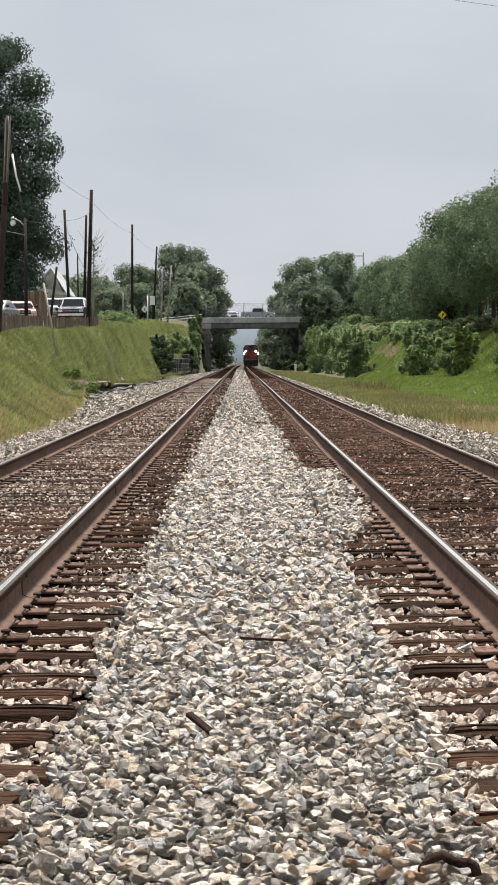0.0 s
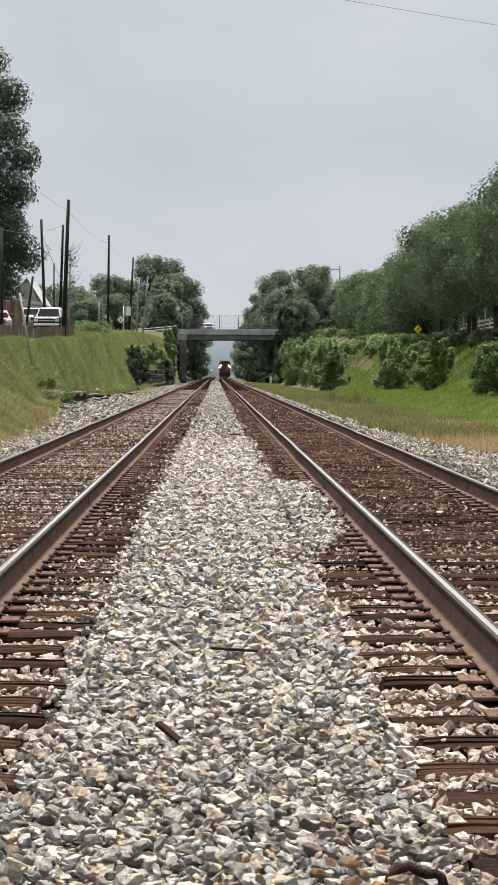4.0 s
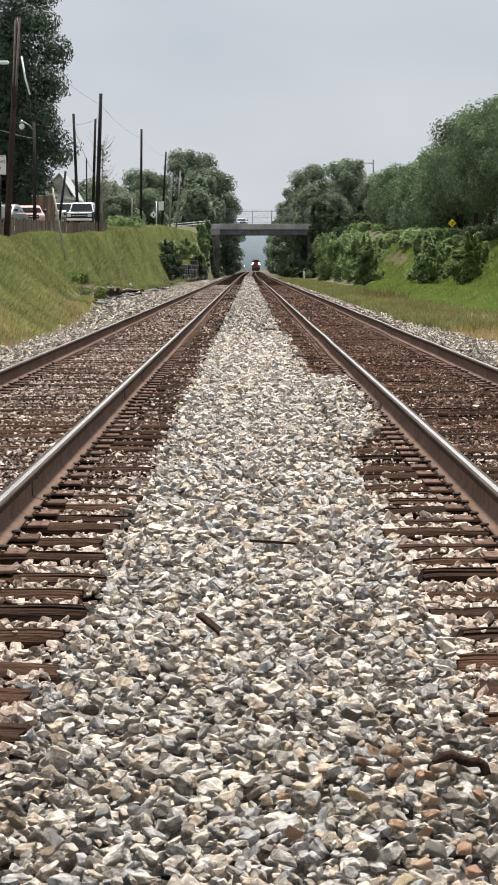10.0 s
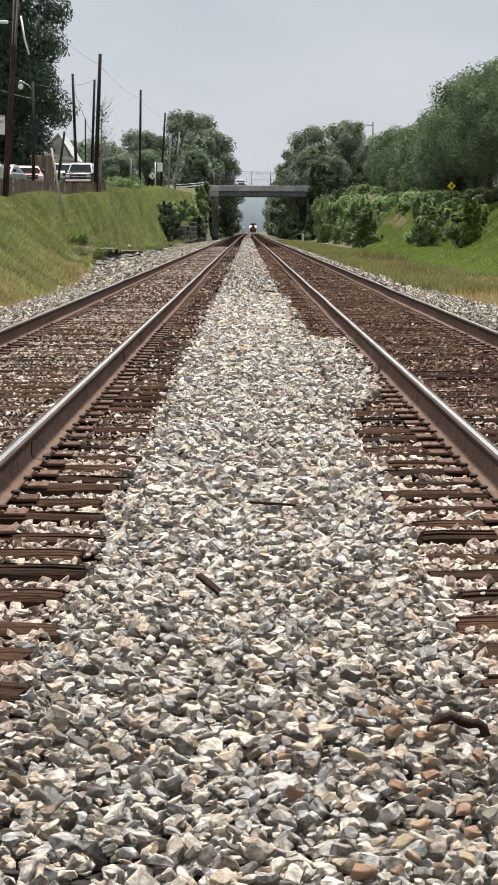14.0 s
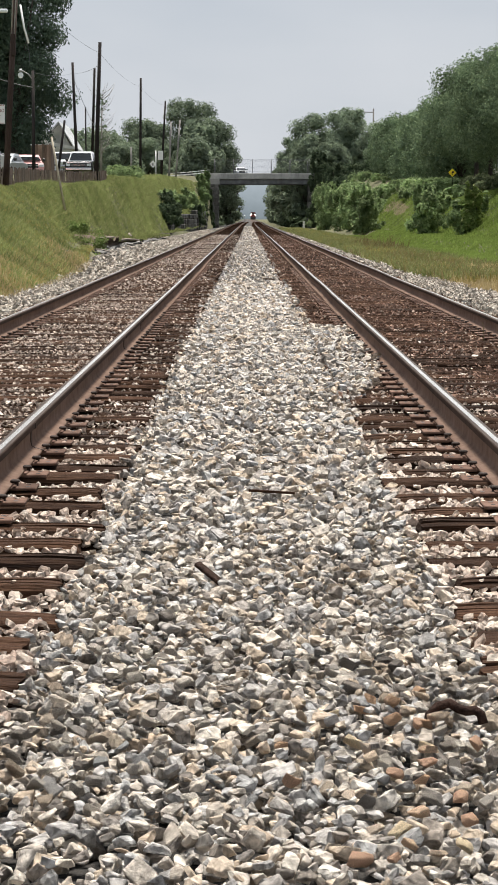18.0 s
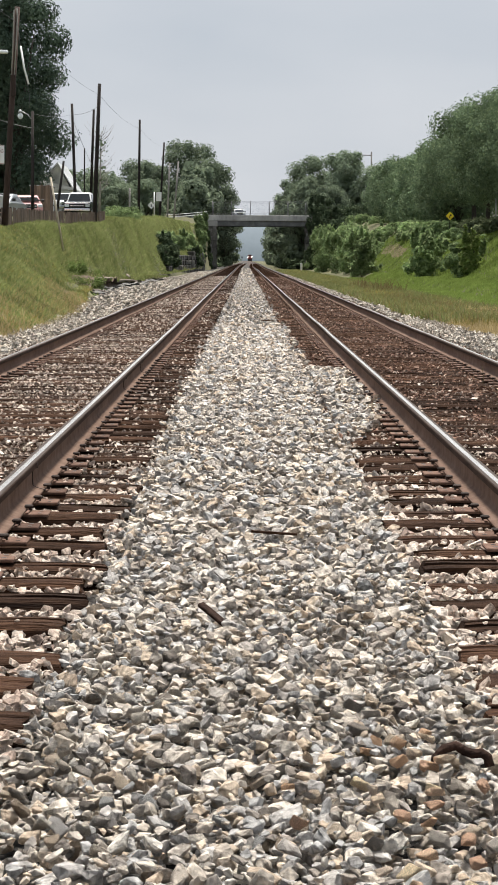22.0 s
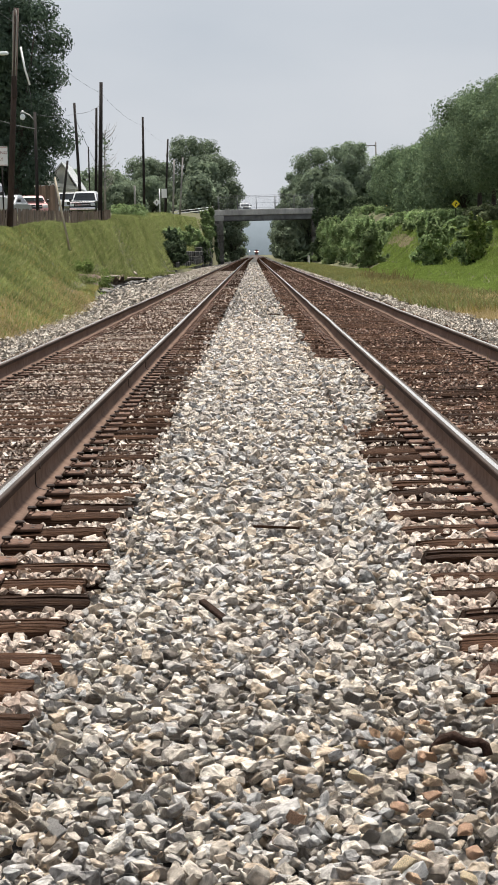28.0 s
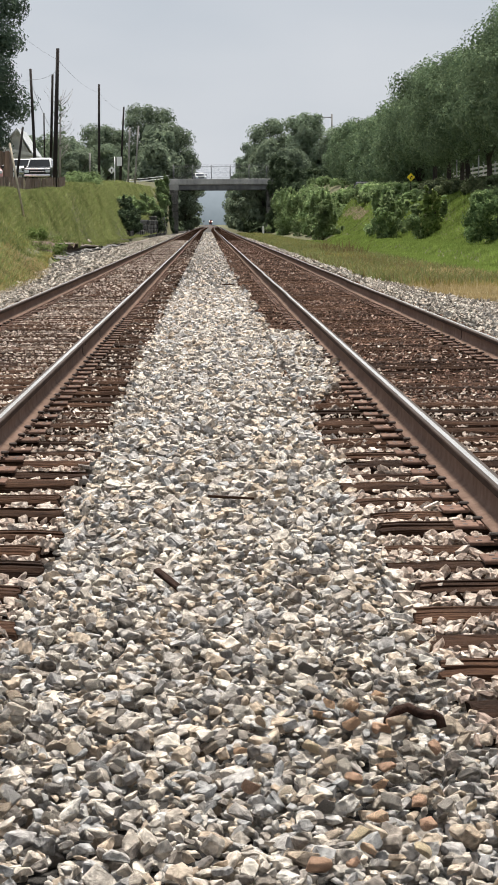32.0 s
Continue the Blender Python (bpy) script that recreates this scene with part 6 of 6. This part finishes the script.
parked("car", "faded red car parked behind the fence", -15.15, 153, 10, M_carpink, "car")
# Added pickup; its white shape stands in for the low house wall.
parked("pickup_truck", "white pickup added in front of the white house wall", -17.3, 205, 20, M_carwhite, "pickup")

# vehicles that move
SEDAN = vehicle("pickup_truck", "grey pickup truck crossing the bridge with lit headlights", pose(3, 362.5, 8.2, 0, 0, 90), M_cargrey, "pickup", lit=True)
vehicle("car", "grey car standing on the bridge road", pose(-1.3, 367.5, 8.2, 0, 0, 8), M_cargrey, "car")
ROADCAR = vehicle("car", "dark car with lit headlights behind the trees", pose(26, 240, 4.8), M_carblack, "car", lit=True)
ROADCAR_FAR = vehicle("car", "dark car with lit headlights on the road by the bridge", pose(17, 352, 7), M_carblack, "car", lit=True)
for ob in ROADCAR_FAR.children:
    if ob.name.startswith("headlight"):
        ob.data.materials[0] = M_lamp_amber

# white plank fence and grandstand seen between the trunks
stand = thing("slatted_stand", "white slatted stand seen between the tree trunks", "grandstand")
for k in range(5):
    part("slat", boxed(27.5, 27.6, 150, 285, 5.0 + k * .42, 5.2 + k * .42), M_white, stand)
for k in range(16):
    yy = 150 + k * 9.0
    part("post", boxed(27.64, 27.78, yy - .08, yy + .08, 3.2, 7.4), M_galv, stand)
part("back_wall", boxed(29.6, 29.8, 150, 205, 6.6, 8.2), M_roof, stand, "pale grey back wall")
for i, (x, y) in enumerate(((25.0, 241), (24.6, 252), (24.8, 263))):
    bush("bush", "dark hedge between the street trees", pose(x, y, ground_z(x, y) - .1, 0, 0, i * 71), 1.5 + .3 * (i % 3), 2.0, 2600, .18, M_leaf_ivy, 500 + i, "hedge under the street trees")
for i, (x, y) in enumerate(((20.6, 168), (20.9, 158), (20.4, 181), (20.7, 149))):
    pole("thin pale post at the top of the slope", (x, y, ground_z(x, y) - .2), (x, y, ground_z(x, y) + 3.6), .06, .05, M_galv, name="steel_post")

# marker posts and signals along the line
for i, (x, y) in enumerate(((8.4, 338), (7.6, 300))):
    solid("marker_post", boxed(-.07, .07, -.05, .05, -.3, 1.2, bevel=.02), M_white, "small white marker post beside the track", "marker post", "marker posts", m=pose(x, y, ground_z(x, y)))


def signal(label, x, y, h):
    s = thing("railway_signal", label, "railway signal", pose(x, y, -.4), "signals")
    part("mast", tubed([(0, 0, 0), (0, 0, h + .9)], .09, 6), M_galv, s)
    part("backplate", boxed(-.35, .35, -.08, .0, h - .5, h + .8, bevel=.05), M_black, s)
    part("lens", tubed([(0, -.2, h + .3), (0, -.08, h + .3)], .17, 10), M_lamp_on, s, "lit white signal lens")
    part("ladder", boxed(.12, .3, .02, .06, .2, h), M_galv, s)
    return s


signal("lit railway signal beside the far track", -4.8, 700, 2.0)
signal("lit railway signal beside the far track", -3.4 + .9, 1500, 3.0)

# ---- the train ----
train = thing("locomotive", "dark red diesel locomotive with lit headlights", "locomotive", pose(TRACK_X, 440, RAIL_TOP))
part("underframe", boxed(-1.5, 1.5, 0, 20, 1.05, 1.45, bevel=.05), M_traindark, train)
bm = bmesh.new()
prism(bm, [(-1.5, 1.45), (1.5, 1.45), (1.5, 3.85), (1.05, 4.36), (-1.05, 4.36), (-1.5, 3.85)], 2.2, 4.6)
part("cab", bm, M_trainred, train)
bm = bmesh.new()
prism(bm, [(-1.0, 1.45), (1.0, 1.45), (1.0, 2.9), (.7, 3.25), (-.7, 3.25), (-1.0, 2.9)], .7, 2.196)
part("nose", bm, M_trainred, train)
bm = bmesh.new()
prism(bm, [(-.95, 1.45), (.95, 1.45), (.95, 3.85), (.7, 4.18), (-.7, 4.18), (-.95, 3.85)], 4.604, 19.2)
part("hood", bm, M_trainred, train)
for s in (-1, 1):
    part("windshield", boxed(min(s * .08, s * .72), max(s * .08, s * .72), 2.15, 2.197, 3.35, 3.85, bevel=.01), M_carglass, train, "dark windshield")
    part("side_windshield", boxed(min(s * .9, s * 1.38), max(s * .9, s * 1.38), 2.15, 2.197, 3.35, 3.8, bevel=.01), M_carglass, train, "dark windshield")
    part("headlight", tubed([(s * 1.02, 2.02, 3.15), (s * 1.02, 2.14, 3.15)], .17, 12), M_lamp_on, train, "bright lit headlight")
    part("ditch_light", tubed([(s * 1.40, .02, 2.65), (s * 1.40, .2, 2.65)], .18, 12), M_lamp_on, train, "bright lit ditch light")
    part("ditch_bracket", boxed(s * 1.40 - .05, s * 1.40 + .05, .1, .2, 1.45, 2.45), M_traindark, train)
    part("handrail", tubed([(s * 1.45, .2, 2.55), (s * 1.45, 19.5, 2.55)], .03, 5), M_galv, train)
    for q in range(5):
        part("stanchion", tubed([(s * 1.45, .2 + q * 4.6, 1.45), (s * 1.45, .2 + q * 4.6, 2.55)], .025, 5), M_galv, train)
    part("step", boxed(min(s * .9, s * 1.48), max(s * .9, s * 1.48), .05, .5, .5, .62), M_traindark, train)
part("pilot", prism(bmesh.new(), [(-1.4, .12), (1.4, .12), (1.5, 1.05), (-1.5, 1.05)], -.1, .25), M_traindark, train, "dark snow plough pilot")
part("coupler", boxed(-.14, .14, -.5, -.1, .62, .95, bevel=.04), M_iron, train)
part("number_board", boxed(-.5, .5, 2.1, 2.196, 3.98, 4.2), M_black, train)
part("fuel_tank", prism(bmesh.new(), [(-1.3, .35), (1.3, .35), (1.45, .7), (1.45, 1.04), (-1.45, 1.04), (-1.45, .7)], 7.2, 12.6), M_traindark, train)
for y0 in (6.5, 9.5, 15, 17.5):
    part("roof_fan", tubed([(0, y0, 4.18), (0, y0, 4.34)], .6, 14), M_traindark, train)
for y0 in (1.4, 13.6):
    tk = part("truck_frame", boxed(-1.2, 1.2, y0, y0 + 4.6, .55, 1.04, bevel=.06), M_traindark, train)
    for q in (.5, 2.3, 4.1):
        part("wheelset", disc_x(disc_x(disc_x(bmesh.new(), -.80, -.68, y0 + q, .5, .5), .68, .80, y0 + q, .5, .5), -.68, .68, y0 + q, .5, .09, 8), M_iron, tk)
part("horn", tubed([(.4, 2.6, 4.35), (.4, 2.6, 4.48), (.4, 2.2, 4.52)], [.04, .04, .1], 6), M_galv, train)

# ---- scrap on the ballast ----
hook = tubed([(.452, 5.60, -.01), (.458, 5.605, .026), (.480, 5.61, .050), (.510, 5.615, .057), (.532, 5.61, .044), (.552, 5.605, .038), (.576, 5.60, .041), (.590, 5.595, .032), (.596, 5.59, .008)], .0132, 8)
solid("rail_anchor", hook, M_iron, "bent rusty iron rail anchor lying on the stones", "scrap iron")
bm = boxed(-.085, .085, -.014, .014, -.008, .009, bevel=.003)
solid("iron_bar", bm, M_iron, "short dark rusty iron strip among the stones", "scrap iron", m=pose(-.15, 7.93, .018, 10, 20, -52))
bm = boxed(-.11, .11, -.010, .010, -.006, .006, bevel=.002)
solid("wood_splinter", bm, M_wood, "dark wood splinter lying on the stones", "wood", m=pose(.10, 10.3, .025, 0, 4, 4))
bm = boxed(-.13, .13, -.03, .03, -.012, .012, bevel=.004)
solid("wood_splinter", bm, M_wood, "dark wood splinter lying on the stones", "wood", m=pose(.42, 46, .04, 0, 3, 10))
stake = tubed([(0, 0, -.12), (.005, 0, .08), (-.01, .01, .2)], [.005, .004, .002], 6)
solid("dead_stalk", stake, M_weed_red, "dry brown plant stalk beside the rail", "weed", m=pose(2.5, 23.5, 0))

# ---- single stones nearest the camera ----
STONES, EMBERS = [], []
for k, (sv, st) in enumerate(ROCKS_NEAR):
    STONES.append(tri_mesh("stone", sv, st, M_stone))
    EMBERS.append(tri_mesh("stone", sv, st, M_stone_orange))
rs = random.Random(77)
for k in range(300):
    s = rs.uniform(.030, .052)
    orange = k % 7 == 0
    ob = link_mesh("stone", (EMBERS if orange else STONES)[rs.randrange(len(STONES))], BED)
    ob.matrix_basis = pose(rs.gauss(.34, .15) if orange else rs.uniform(-.62, .66), rs.uniform(4.35, 5.9) if orange else rs.uniform(4.75, 6.6), (.018 if orange else -.008) + rs.uniform(-.012, .02), rs.uniform(-35, 35), rs.uniform(-35, 35), rs.uniform(0, 360)) @ Matrix.Diagonal((s, s, s, 1))


# ---- what moves ----
def motions():
    def along(rows, x, z):
        return [(t, pose(x + dx, y, z)) for t, y, dx in rows]
    walk(train, along([(0, 440, .2), (2, 515, .35), (5, 615, .65), (7, 690, .85), (10, 850, .9), (14, 1080, .9), (19, 1330, .9), (25, 1700, .9), (28, 1900, .9), (32, 2100, .9)], TRACK_X, RAIL_TOP))
    walk(SEDAN, [(t, pose(x, 362.6, 8.2, 0, 0, 90)) for t, x in ((0, 3.0), (.4, 4.8), (.8, 6.4), (1.2, 7.9), (1.6, 9.5), (2.5, 13.1), (6, 27), (12, 50), (32, 60))])
    walk(ROADCAR, [(t, pose(26, y, ground_z(26, y))) for t, y in ((0, 300), (4.5, 262), (6, 240), (7.5, 232), (9, 215), (14, 150), (32, 120))])
    walk(ROADCAR_FAR, [(t, pose(x, y, z or ground_z(x, y))) for t, x, y, z in ((0, 21, 363, 8.2), (26.4, 21, 363, 8.2), (28, 20.6, 330, 0), (29, 19.9, 305, 0), (30, 19.2, 285, 0), (31, 18.05, 266, 0), (32, 17.9, 255, 0))])


motions()
